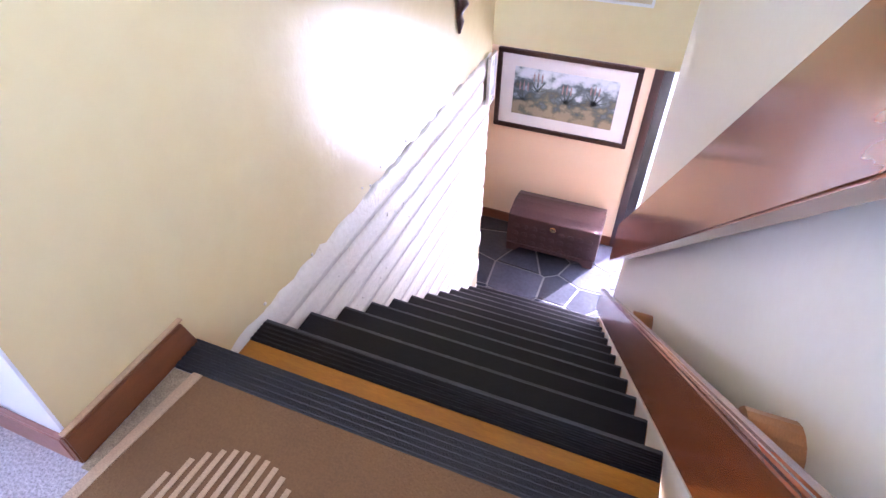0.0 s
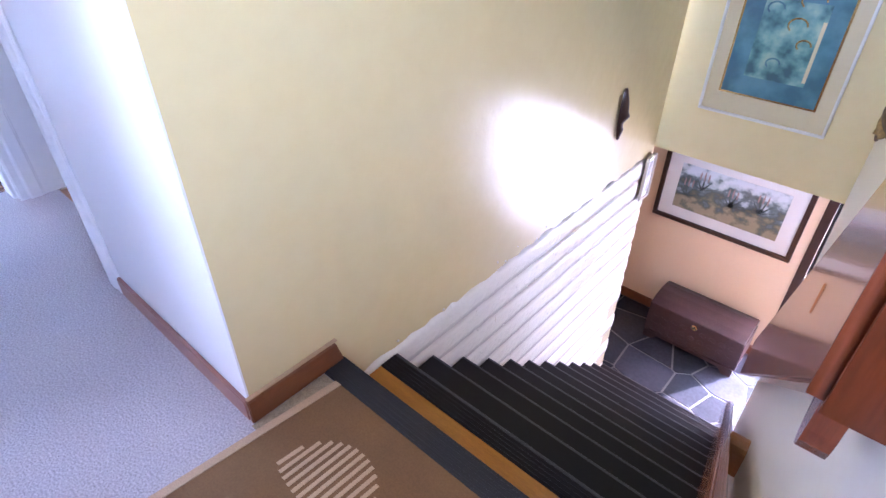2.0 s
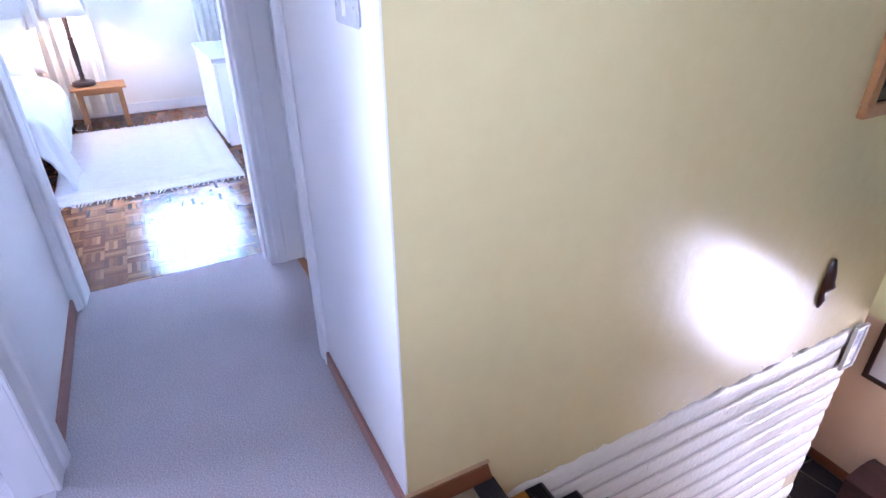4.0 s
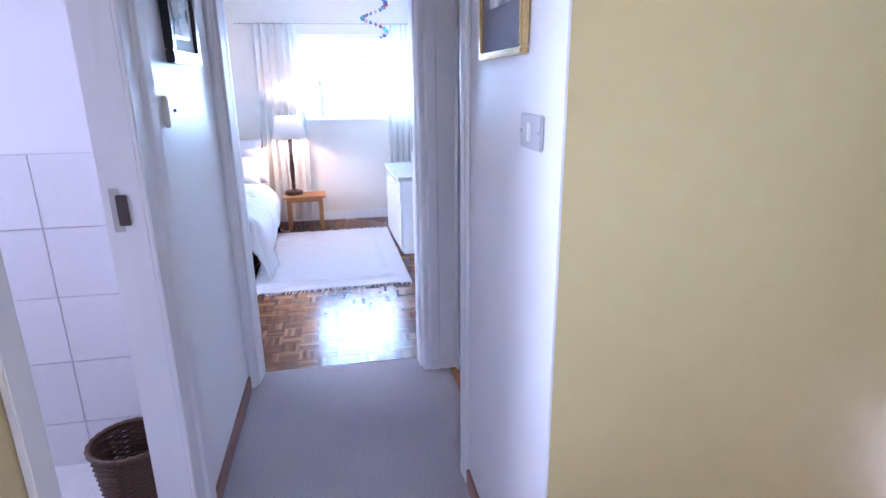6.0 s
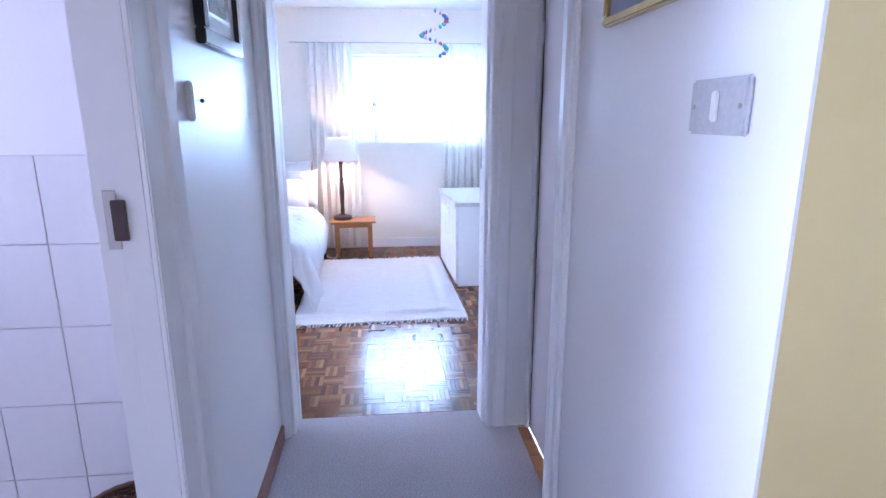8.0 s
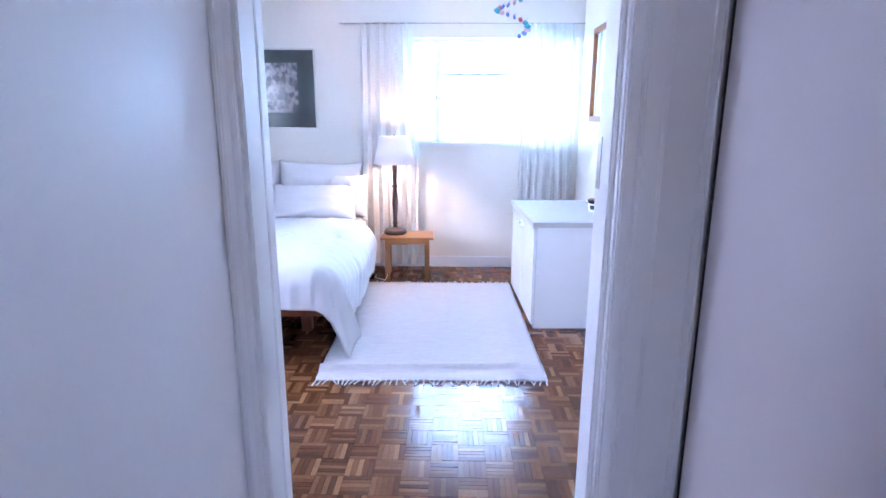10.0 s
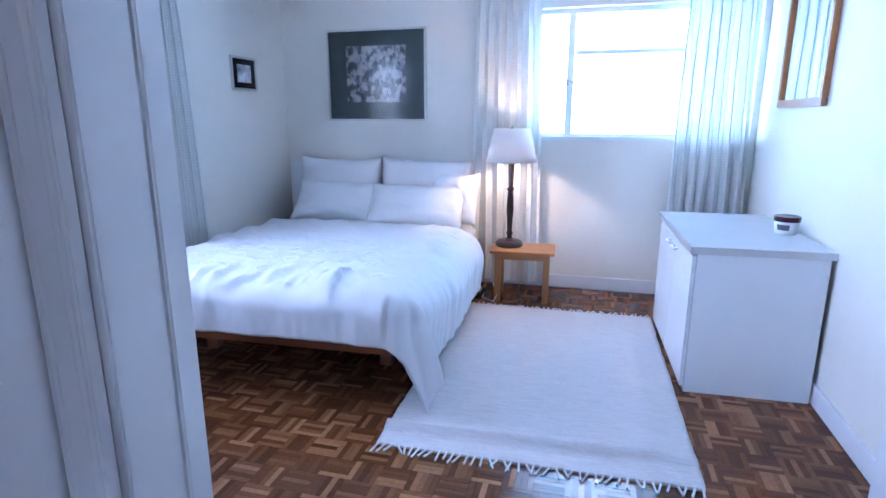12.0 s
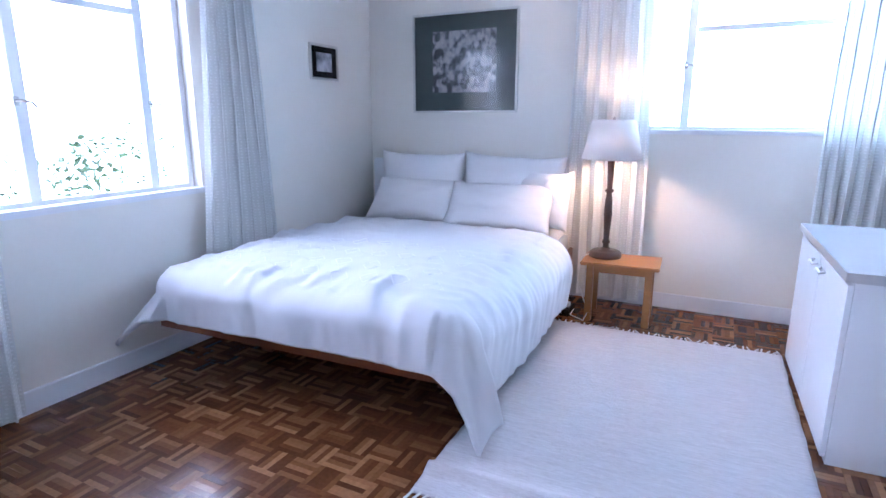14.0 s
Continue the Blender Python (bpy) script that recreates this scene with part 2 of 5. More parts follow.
wall("wall_bedroom_right", BED_WALL, [(FAR_X, DOOR_X, RIGHT_Y, RIGHT_Y + 0.15, 0, CEIL_Z)], "off-white bedroom wall")
structure(boxes("ceiling", CEIL, [(FAR_X - 0.2, 2.45, LEFT_Y - 0.2, 2.9, CEIL_Z, CEIL_Z + 0.1)]), "white plaster ceiling", "ceiling")
structure(boxes("floor_bedroom_base", DARK_WOOD, [(FAR_X - 0.2, -1.986, LEFT_Y - 0.2, RIGHT_Y + 0.15, -0.12, -0.010)]), "dark base under the parquet blocks", "floor")
structure(boxes("floor_carpet", CARPET, [(-1.985, 0.0, HALL_Y, 0.0, -0.12, 0.0), (-1.985, -0.92, 0.0, 0.112, -0.12, 0.0), (0.0, 1.16, HALL_Y, 0.235, -0.12, 0.0), (1.16, 2.3, HALL_Y, 0.05, -0.12, 0.0)]), "grey-lilac loop-pile carpet on the landing and corridor", "carpet")
wall("wall_header", CREAM, [(-0.13, 2.3, 2.66, 2.80, -0.115, CEIL_Z)], "cream wall over the foot of the stairs")
# the opening is invented to let the end fill lamp in
wall("wall_landing_back", CREAM, [(2.3, 2.45, HALL_Y - 0.15, 0.2, -0.12, 0.9), (2.3, 2.45, HALL_Y - 0.15, -0.9, 0.9, CEIL_Z), (2.3, 2.45, 0.0, 0.2, 0.9, CEIL_Z), (2.3, 2.45, -0.9, 0.0, 2.2, CEIL_Z)], "cream landing wall with an added, unseen opening for the fill lamp")
wall("wall_landing_right", CREAM, [(right_x(0.05) + 0.12, 2.45, 0.05, 0.2, -0.12, CEIL_Z)], "cream landing wall")
bm = bmesh.new()
for y0, y1, z0, z1 in ((0.05, 2.66, LOW_Z, 2.62),):
    a = [bm.verts.new(p) for p in ((right_x(y0), y0, z0), (right_x(y1), y1, z0), (right_x(y1) + 0.12, y1, z0), (right_x(y0) + 0.12, y0, z0))]
    b = [bm.verts.new((v.co.x, v.co.y, z1)) for v in a]
    bm.faces.new(a[::-1]); bm.faces.new(b)
    for i in range(4):
        bm.faces.new((a[i], a[(i + 1) % 4], b[(i + 1) % 4], b[i]))
structure(part("wall_stair_right", bm, STAIR_WHITE), "cream-white painted wall beside the stairs", "wall")
# entrance hall below
wall("wall_entrance", PEACH, [(-2.0, 0.90, 3.65, 3.8, LOW_Z, 0), (0.90, 2.0, 3.65, 3.8, -0.22, 0), (2.0, 2.45, 3.65, 3.8, LOW_Z, 0)], "peach painted entrance hall wall with a glass door")
wall("wall_entrance_right", PEACH, [(2.3, 2.45, 0.2, 3.8, LOW_Z, 0), (right_x(1) + 0.12, 2.45, 1.0, 1.12, LOW_Z, 0)], "peach painted entrance hall wall")
wall("wall_entrance_left", PEACH, [(-2.15, -2.0, 2.0, 3.8, LOW_Z, 0), (-2.0, -0.13, 2.0, 2.1, LOW_Z, 0)], "peach painted entrance hall wall")
structure(boxes("ceiling_entrance", CEIL, [(-2.15, 2.45, 2.80, 3.8, -0.115, -0.02), (-2.15, -0.13, 2.0, 2.8, -0.115, -0.02), (1.26, 2.45, 1.0, 2.66, -0.115, -0.02)]), "white ceiling of the entrance hall", "ceiling")
structure(boxes("floor_entrance_base", GROUT, [(-2.15, 2.45, 0.0, 3.8, LOW_Z - 0.1, LOW_Z - 0.006)]), "pale grout bed of the slate floor", "floor")

# stairs: treads with ribbed rubber
stairs = thing("staircase", pose(0, 0, 0), "steep wooden stairs with black ribbed rubber treads", "staircase", kind="structure")
for n in range(1, 13):
    y1, z = NOSE + GOING * n, -RISE * n
    wide = right_x(y1) - 0.060
    pad = 0.072 if n == 1 else 0.13
    ribn = 5 if n == 1 else 1
    boxes("tread", ORANGE_WOOD, [(0.004, wide, y1 - GOING - 0.05, y1 - 0.004, z - 0.03, z)], stairs, "orange varnished wooden tread", 0.002)
    boxes("riser", ORANGE_WOOD, [(0.004, wide, y1 - 0.035, y1 - 0.02, z - RISE, z - 0.03)], stairs)
    ribs = [(0.006, wide - 0.002, y1 - pad, y1 + 0.004, z, z + 0.004), (0.006, wide - 0.002, y1 - 0.002, y1 + 0.005, z - 0.034, z + 0.004)]
    ribs += [(0.006, wide - 0.002, y1 - pad + 0.002 + k * 0.0142, y1 - pad + 0.010 + k * 0.0142, z + 0.004, z + 0.0072) for k in range(ribn)]
    # thin grey strip paints the bright line that the worn edge reflects
    boxes("nosing_edge", NOSING, [(0.008, wide - 0.004, y1 - 0.0035, y1 + 0.0058, z + 0.0045, z + 0.0062)], stairs, "worn nosing edge, its highlight put in as grey", 0.0008, segments=1)
    boxes("rubber_tread", RUBBER, ribs, stairs, "black ribbed rubber stair tread", 0.0012, segments=1)
boxes("landing_riser", ORANGE_WOOD, [(0.004, right_x(0.3) - 0.06, 0.27, 0.295, -RISE, -0.03)], stairs)
ribs = [(0.004, right_x(0.3) - 0.06, 0.238, 0.318, -0.03, 0.006)] + [(0.006, right_x(0.3) - 0.062, 0.243 + k * 0.0145, 0.250 + k * 0.0145, 0.006, 0.0085) for k in range(5)]
boxes("landing_nosing", RUBBER_WORN, ribs, stairs, "worn black rubber nosing", 0.001, segments=1)


bm = bmesh.new()
a = []
for y, z in ((0.325, 0.02), (NOSE, 0.02), (2.64, 0.02 - RISE / GOING * (2.64 - NOSE)), (2.64, LOW_Z), (1.2, LOW_Z), (0.325, -0.4)):
    a.append((bm.verts.new((right_x(y) - 0.058, y, z)), bm.verts.new((right_x(y) + 0.003, y, z))))
bm.faces.new([v[0] for v in a]); bm.faces.new([v[1] for v in a][::-1])
for i in range(len(a)):
    p, q = a[i], a[(i + 1) % len(a)]
    bm.faces.new((p[0], q[0], q[1], p[1]))
structure(part("stringer", bm, STAIR_WHITE), "cream-white painted stair stringer", "stringer")

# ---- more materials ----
# off-white paint darkened to mauve grey: the recess's shade is in the colour
DOOR_PAINT = plain("shaded_off_white_door_paint", (0.50, 0.45, 0.45), 0.33)
PINE = material("honey_pine", (0.42, 0.18, 0.055), 0.35, (0.30, 0.12, 0.032), 6, 60, 0.08, 0.3, stretch=(9, 1.5, 9))
BED_WOOD = material("orange_brown_bed_wood", (0.24, 0.072, 0.022), 0.32, (0.15, 0.04, 0.013), 6, 60, 0.08, 0.3, stretch=(9, 1.5, 9))
LINEN = material("white_cotton", (0.69, 0.685, 0.70), 0.9, (0.665, 0.66, 0.68), 4, 420, 0.12, 0.08, gloss=0.15)
PILLOW_LINEN = material("white_pillow_cotton", (0.80, 0.78, 0.78), 0.9, (0.77, 0.75, 0.755), 4, 420, 0.12, 0.08, gloss=0.15)
SATIN = material("white_satin_thread", (0.78, 0.78, 0.79), 0.35, (0.74, 0.74, 0.75), 20, 300, 0.1, 0.1)
RUG = material("cream_woven_cotton", (0.72, 0.67, 0.67), 0.95, (0.50, 0.45, 0.45), 7, 46, 1.0, 0.45, gloss=0.1, stretch=(14, 1.0, 1))
COTTON = material("white_cotton_tassel", (0.74, 0.70, 0.68), 0.95, None, 40, 300, 0.3, 0.2)
MELAMINE = material("white_melamine", (0.80, 0.81, 0.83), 0.22, (0.78, 0.79, 0.81), 3, 30, 0.02, 0.03)
MELAMINE_TOP = material("grey_white_laminate_top", (0.58, 0.56, 0.57), 0.07, (0.55, 0.53, 0.54), 3, 30, 0.01, 0.03)
ALU = plain("brushed_aluminium_edge", (0.55, 0.55, 0.56), 0.3, 0.9)
SILVER = material("silver_frame", (0.72, 0.70, 0.65), 0.32, (0.62, 0.60, 0.55), 20, 120, 0.1, 0.2, metal=0.7)
GOLD = material("gold_frame", (0.62, 0.47, 0.22), 0.25, (0.5, 0.36, 0.15), 20, 120, 0.1, 0.2, metal=0.9)
BLACK_FRAME = material("black_lacquered_frame", (0.012, 0.011, 0.012), 0.2, None, 20, 90, 0.05, 0.2)
STEEL = plain("worn_steel", (0.42, 0.40, 0.38), 0.32, 0.95)
SWITCH = material("grey_enamel_plate", (0.50, 0.50, 0.52), 0.3, (0.44, 0.44, 0.46), 20, 90, 0.05, 0.2)
PLASTIC = plain("white_plastic", (0.78, 0.78, 0.76), 0.35)
TILE = material("white_glazed_tile", (0.74, 0.73, 0.75), 0.12, (0.70, 0.69, 0.71), 4, 30, 0.03, 0.08, vary=0.03)
TILE_GROUT = material("pale_tile_grout", (0.66, 0.64, 0.65), 0.8, None, 15, 90, 0.2, 0.2)
WICKER = material("dark_wicker", (0.10, 0.045, 0.02), 0.5, (0.05, 0.02, 0.01), 30, 120, 0.3, 0.4)
MATBOARD = material("off_white_mount_board", (0.74, 0.73, 0.72), 0.6, None, 6, 120, 0.03, 0.05)
GREEN_MOUNT = material("dark_green_mount_board", (0.035, 0.06, 0.055), 0.55, None, 6, 120, 0.03, 0.05)
CREAM_MOUNT = material("cream_mount_board", (0.60, 0.50, 0.29), 0.5, None, 6, 120, 0.03, 0.05)
BLUE_GREY_MOUNT = material("blue_grey_mount_board", (0.24, 0.26, 0.34), 0.55, None, 6, 120, 0.03, 0.05)
ROD = plain("thin_steel_rod", (0.5, 0.46, 0.44), 0.35, 0.8)
LEAF = material("shrub_leaves", (0.13, 0.23, 0.11), 0.5, (0.08, 0.15, 0.065), 8, 60, 0.1, 0.3, vary=0.3)
# dark cloth of the mattress base, also the painted shade in the door gap
BROWN_SHADOW = material("brown_black_fabric_and_gap_shade", (0.02, 0.016, 0.015), 0.9, None, 12, 90, 0.1, 0.2)


def glass(name, rough=0.0):
    m = bpy.data.materials.new(name)
    m.use_nodes = True
    p = m.node_tree.nodes["Principled BSDF"]
    p.inputs["Base Color"].default_value = (0.97, 0.98, 0.98, 1)
    p.inputs["Roughness"].default_value, p.inputs["Transmission Weight"].default_value, p.inputs["IOR"].default_value = rough, 1.0, 1.45
    return m


GLASS = glass("clear_glass")
GLAZE = glass("picture_glass", 0.12)
MIRROR = plain("mirror_glass", (0.86, 0.88, 0.88), 0.02, 1.0)


def picture_glazing(name, colors, scale, detail, stretch=(1, 1, 1), gradient=None, rough=0.06):
    """A print behind glass: blotches of its colours, with a glossy coat."""
    m = bpy.data.materials.new(name)
    m.use_nodes = True
    n, l = m.node_tree.nodes, m.node_tree.links
    p = n["Principled BSDF"]
    co, mp, tex, ramp = n.new("ShaderNodeTexCoord"), n.new("ShaderNodeMapping"), n.new("ShaderNodeTexNoise"), n.new("ShaderNodeValToRGB")
    mp.inputs["Scale"].default_value = stretch
    l.new(co.outputs["Object"], mp.inputs["Vector"])
    l.new(mp.outputs["Vector"], tex.inputs["Vector"])
    tex.inputs["Scale"].default_value, tex.inputs["Detail"].default_value = scale, detail
    value = tex.outputs["Fac"]
    if gradient:
        sep, rng, mth = n.new("ShaderNodeSeparateXYZ"), n.new("ShaderNodeMapRange"), n.new("ShaderNodeMath")
        l.new(co.outputs["Object"], sep.inputs["Vector"])
        l.new(sep.outputs["Z"], rng.inputs["Value"])
        rng.inputs["From Min"].default_value, rng.inputs["From Max"].default_value = gradient[0], gradient[1]
        rng.inputs["To Min"].default_value, rng.inputs["To Max"].default_value = -gradient[2], gradient[2]
        mth.operation = "ADD"
        l.new(value, mth.inputs[0])
        l.new(rng.outputs["Result"], mth.inputs[1])
        value = mth.outputs["Value"]
    e = ramp.color_ramp.elements
    while len(e) < len(colors):
        e.new(0.5)
    for i, (pos, c) in enumerate(colors):
        e[i].position, e[i].color = pos, (*c, 1)
    l.new(value, ramp.inputs["Fac"])
    l.new(ramp.outputs["Color"], p.inputs["Base Color"])
    p.inputs["Roughness"].default_value = 0.6
    p.inputs["Coat Weight"].default_value, p.inputs["Coat Roughness"].default_value = 1.0, rough
    return m


def curtain_cloth(name):
    """Thin grey-beige cloth with small white dots that lets daylight through."""
    m = bpy.data.materials.new(name)
    m.use_nodes = True
    n, l = m.node_tree.nodes, m.node_tree.links
    p = n["Principled BSDF"]
    uv, vor, ramp = n.new("ShaderNodeUVMap"), n.new("ShaderNodeTexVoronoi"), n.new("ShaderNodeValToRGB")
    vor.voronoi_dimensions = "2D"
    vor.inputs["Scale"].default_value, vor.inputs["Randomness"].default_value = 55, 0.3
    l.new(uv.outputs["UV"], vor.inputs["Vector"])
    ramp.color_ramp.elements[0].position, ramp.color_ramp.elements[1].position = 0.20, 0.27
    ramp.color_ramp.elements[0].color, ramp.color_ramp.elements[1].color = (0.86, 0.86, 0.84, 1), (0.76, 0.76, 0.73, 1)
    l.new(vor.outputs["Distance"], ramp.inputs["Fac"])
    l.new(ramp.outputs["Color"], p.inputs["Base Color"])
    p.inputs["Roughness"].default_value = 0.9
    tr, mix = n.new("ShaderNodeBsdfTranslucent"), n.new("ShaderNodeMixShader")
    l.new(ramp.outputs["Color"], tr.inputs["Color"])
    mix.inputs["Fac"].default_value = 0.2
    l.new(p.outputs["BSDF"], mix.inputs[1])
    l.new(tr.outputs["BSDF"], mix.inputs[2])
    l.new(mix.outputs["Shader"], n["Material Output"].inputs["Surface"])
    return m


CURTAIN = curtain_cloth("dotted_curtain_cloth")


def lampshade_cloth():
    m = bpy.data.materials.new("white_lampshade_cloth")
    m.use_nodes = True
    n, l = m.node_tree.nodes, m.node_tree.links
    p, tr, mix = n["Principled BSDF"], n.new("ShaderNodeBsdfTranslucent"), n.new("ShaderNodeMixShader")
    p.inputs["Base Color"].default_value, p.inputs["Roughness"].default_value = (0.74, 0.72, 0.71, 1), 0.9
    tr.inputs["Color"].default_value = (0.75, 0.68, 0.6, 1)
    mix.inputs["Fac"].default_value = 0.12
    l.new(p.outputs["BSDF"], mix.inputs[1])
    l.new(tr.outputs["BSDF"], mix.inputs[2])
    l.new(mix.outputs["Shader"], n["Material Output"].inputs["Surface"])
    return m


SHADE = lampshade_cloth()


def parquet_wood(name, per_island):
    """Oiled hardwood fingers, each of its own tone."""
    m = bpy.data.materials.new(name)
    m.use_nodes = True
    n, l = m.node_tree.nodes, m.node_tree.links
    p = n["Principled BSDF"]
    if per_island:
        rnd = n.new("ShaderNodeNewGeometry").outputs["Random Per Island"]
    else:
        rnd = n.new("ShaderNodeObjectInfo").outputs["Random"]
    ramp = n.new("ShaderNodeValToRGB")
    e = ramp.color_ramp.elements
    for pos, c in ((0.3, (0.115, 0.04, 0.016)), (0.55, (0.15, 0.055, 0.021)), (0.8, (0.21, 0.085, 0.034))):
        k = e.new(pos)
        k.color = (*c, 1)
    e[0].color, e[-1].color = (0.085, 0.029, 0.012, 1), (0.32, 0.15, 0.064, 1)
    l.new(rnd, ramp.inputs["Fac"])
    geo = n.new("ShaderNodeNewGeometry")
    tex = n.new("ShaderNodeTexNoise")
    tex.inputs["Scale"].default_value, tex.inputs["Detail"].default_value = 55, 5
    l.new(geo.outputs["Position"], tex.inputs["Vector"])
    mix = n.new("ShaderNodeMix")
    mix.data_type, mix.blend_type = "RGBA", "OVERLAY"
    mix.inputs["Factor"].default_value = 0.35
    l.new(ramp.outputs["Color"], mix.inputs["A"])
    l.new(tex.outputs["Fac"], mix.inputs["B"])
    l.new(mix.outputs["Result"], p.inputs["Base Color"])
    rr = n.new("ShaderNodeMapRange")
    rr.inputs["To Min"].default_value, rr.inputs["To Max"].default_value = 0.12, 0.28
    l.new(tex.outputs["Fac"], rr.inputs["Value"])
    l.new(rr.outputs["Result"], p.inputs["Roughness"])
    p.inputs["Specular IOR Level"].default_value = 0.3
    return m


PARQUET, PARQUET_FIELD = parquet_wood("parquet_finger", False), parquet_wood("parquet_field", True)


def glow(name, color, power):
    m = bpy.data.materials.new(name)
    m.use_nodes = True
    n = m.node_tree.nodes
    em = n.new("ShaderNodeEmission")
    em.inputs["Color"].default_value, em.inputs["Strength"].default_value = (*color, 1), power
    m.node_tree.links.new(em.outputs["Emission"], n["Material Output"].inputs["Surface"])
    return m


# emission stands in for sky glare; its blue also tints the floor reflections
SKY_GLOW = glow("self_lit_sky_board", (0.64, 0.86, 1.0), 5.5)
BULB = glow("warm_lamp_bulb", (1.0, 0.72, 0.40), 17)

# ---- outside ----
# two glowing boards, added to white out the views and light the bedroom
structure(boxes("backdrop", SKY_GLOW, [(-12.0, -11.9, -12, 9, -4, 9), (-12, 6, -10.1, -10.0, -4, 9)]), "added self-lit boards for the glaring sky outside the windows", "backdrop")
structure(boxes("ground", GROUT, [(-60, 60, -60, 60, -2.6, -2.5)]), "pale paved ground outside", "ground")


# ---- doors, frames, skirtings ----
def skirting(name, material_, dims, label):
    return structure(boxes(name, material_, dims, bevel=0.003), label, "skirting")


bm = extrude([(-0.013, 0.0), (0.315, 0.0), (0.292, 0.085), (-0.013, 0.088)], (-0.002, 0.013))
soften(bm, 0.003)
structure(part("baseboard_stair", bm, SKIRT_WOOD), "brown varnished skirting at the head of the stairs", "skirting")
structure(boxes("trim_caulk", BINDING, [(-0.004, 0.010, -0.010, 0.30, 0.089, 0.093)], bevel=0.001), "cream paint line along the skirting", "trim")
skirting("baseboard_corridor_right", SKIRT_ROSE, [(-0.822, -0.004, -0.015, -0.002, 0.0, 0.078)], "rose-brown painted skirting")
skirting("baseboard_corridor_left", SKIRT_ROSE, [(-1.805, -0.806, HALL_Y, HALL_Y + 0.014, 0.0, 0.078)], "rose-brown painted skirting")
skirting("baseboard_bedroom_far", GLOSS_WHITE, [(FAR_X, FAR_X + 0.016, LEFT_Y, RIGHT_Y, 0, 0.105)], "white painted skirting")
skirting("baseboard_bedroom_side", GLOSS_WHITE, [(FAR_X + 0.016, DOOR_X - THICK, LEFT_Y, LEFT_Y + 0.016, 0, 0.105)], "white painted skirting")
skirting("baseboard_bedroom_right", GLOSS_WHITE, [(FAR_X + 0.016, DOOR_X - THICK, RIGHT_Y - 0.016, RIGHT_Y, 0, 0.105)], "white painted skirting")
skirting("baseboard_entrance", SKIRT_WOOD, [(-2.0, 0.86, 3.635, 3.65, LOW_Z, LOW_Z + 0.09)], "brown wooden skirting")


def moulding(name, parent, outline, z1, label=""):
    """An upright length of joinery with the plan outline (x, y)."""
    bm_ = extrude(outline, (0.0, z1), "z")
    bmesh.ops.recalc_face_normals(bm_, faces=bm_.faces)
    bmesh.ops.bevel(bm_, geom=[e for e in bm_.edges if abs(e.verts[0].co.z - e.verts[1].co.z) > 0.5], offset=0.0035, segments=3, affect="EDGES", clamp_overlap=True)
    return part(name, bm_, GLOSS_WHITE, parent, label)


frame_bed = thing("door_frame_bedroom", pose(0, 0, 0), "white gloss painted moulded frame of the bedroom doorway", "door frame", kind="structure")
X = DOOR_X
moulding("jamb", frame_bed, [(X - 0.105, -0.9895), (X - 0.012, -0.9895), (X - 0.012, -0.966), (X - 0.105, -0.958)], 2.10)
moulding("architrave", frame_bed, [(X + 0.001, -1.0195), (X + 0.034, -1.0195), (X + 0.033, -1.006), (X + 0.014, -0.990), (X + 0.011, -0.981), (X - 0.0115, -0.979), (X - 0.0115, -0.9885), (X + 0.001, -0.9885)], 2.13)
moulding("door_stop", frame_bed, [(X - 0.154, -0.9895), (X - 0.1065, -0.9895), (X - 0.1065, -0.9605), (X - 0.110, -0.956), (X - 0.154, -0.953)], 2.10)
moulding("jamb", frame_bed, [(X - 0.154, -0.0205), (X - 0.154, -0.058), (X - 0.035, -0.055), (X - 0.035, -0.040), (X - 0.012, -0.038), (X - 0.012, -0.0205)], 2.10)
moulding("architrave", frame_bed, [(X + 0.001, -0.0200), (X - 0.0110, -0.0200), (X - 0.0110, -0.036), (X + 0.006, -0.040), (X + 0.011, -0.036), (X + 0.011, -0.004), (X + 0.022, 0.002), (X + 0.022, 0.050), (X + 0.015, 0.056), (X + 0.015, 0.150), (X + 0.048, 0.156), (X + 0.048, 0.166), (X + 0.001, 0.166)], 2.13)
boxes("head", GLOSS_WHITE, [(X - THICK - 0.009, X + 0.004, -0.958, -0.058, 2.06, 2.099)], frame_bed, bevel=0.003)
strike = boxes("strike_plate", STEEL, [(X - 0.150, X - 0.112, -0.0592, -0.0572, 1.255, 1.395)], frame_bed, "worn steel strike plate", 0.0005)
for z in (1.275, 1.375):
    part("screw", lathe([(0.005, 0.0), (0.004, 0.0012)], 10), STEEL, strike, at=pose(X - 0.131, -0.0590, z, 90))

frame_side = thing("door_frame_side_room", pose(0, 0, 0), "white gloss painted frame of the side-room door", "door frame", kind="structure")
moulding("jamb", frame_side, [(-0.9145, 0.004), (-0.9145, 0.248), (-0.940, 0.248), (-0.940, 0.004)], 2.08)
moulding("architrave", frame_side, [(-0.925, -0.0005), (-0.824, -0.0005), (-0.824, -0.010), (-0.832, -0.016), (-0.870, -0.014), (-0.880, -0.020), (-0.925, -0.018)], 2.12)
boxes("head", GLOSS_WHITE, [(-1.80, -0.941, 0.004, 0.248, 2.05, 2.079)], frame_side, bevel=0.003)
side_door = thing("door_side_room", pose(0, 0, 0), "closed off-white flush door set back in its frame, its dimness put into the colour", "door")
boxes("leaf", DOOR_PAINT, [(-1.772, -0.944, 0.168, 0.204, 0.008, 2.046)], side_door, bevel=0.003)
# a near-black strip stands in for the shade inside the gap
boxes("door_gap_shade", BROWN_SHADOW, [(-1.7850, -1.7725, 0.1695, 0.203, 0.008, 2.046)], side_door, "dark strip standing in for the shade in the hinge-side gap")
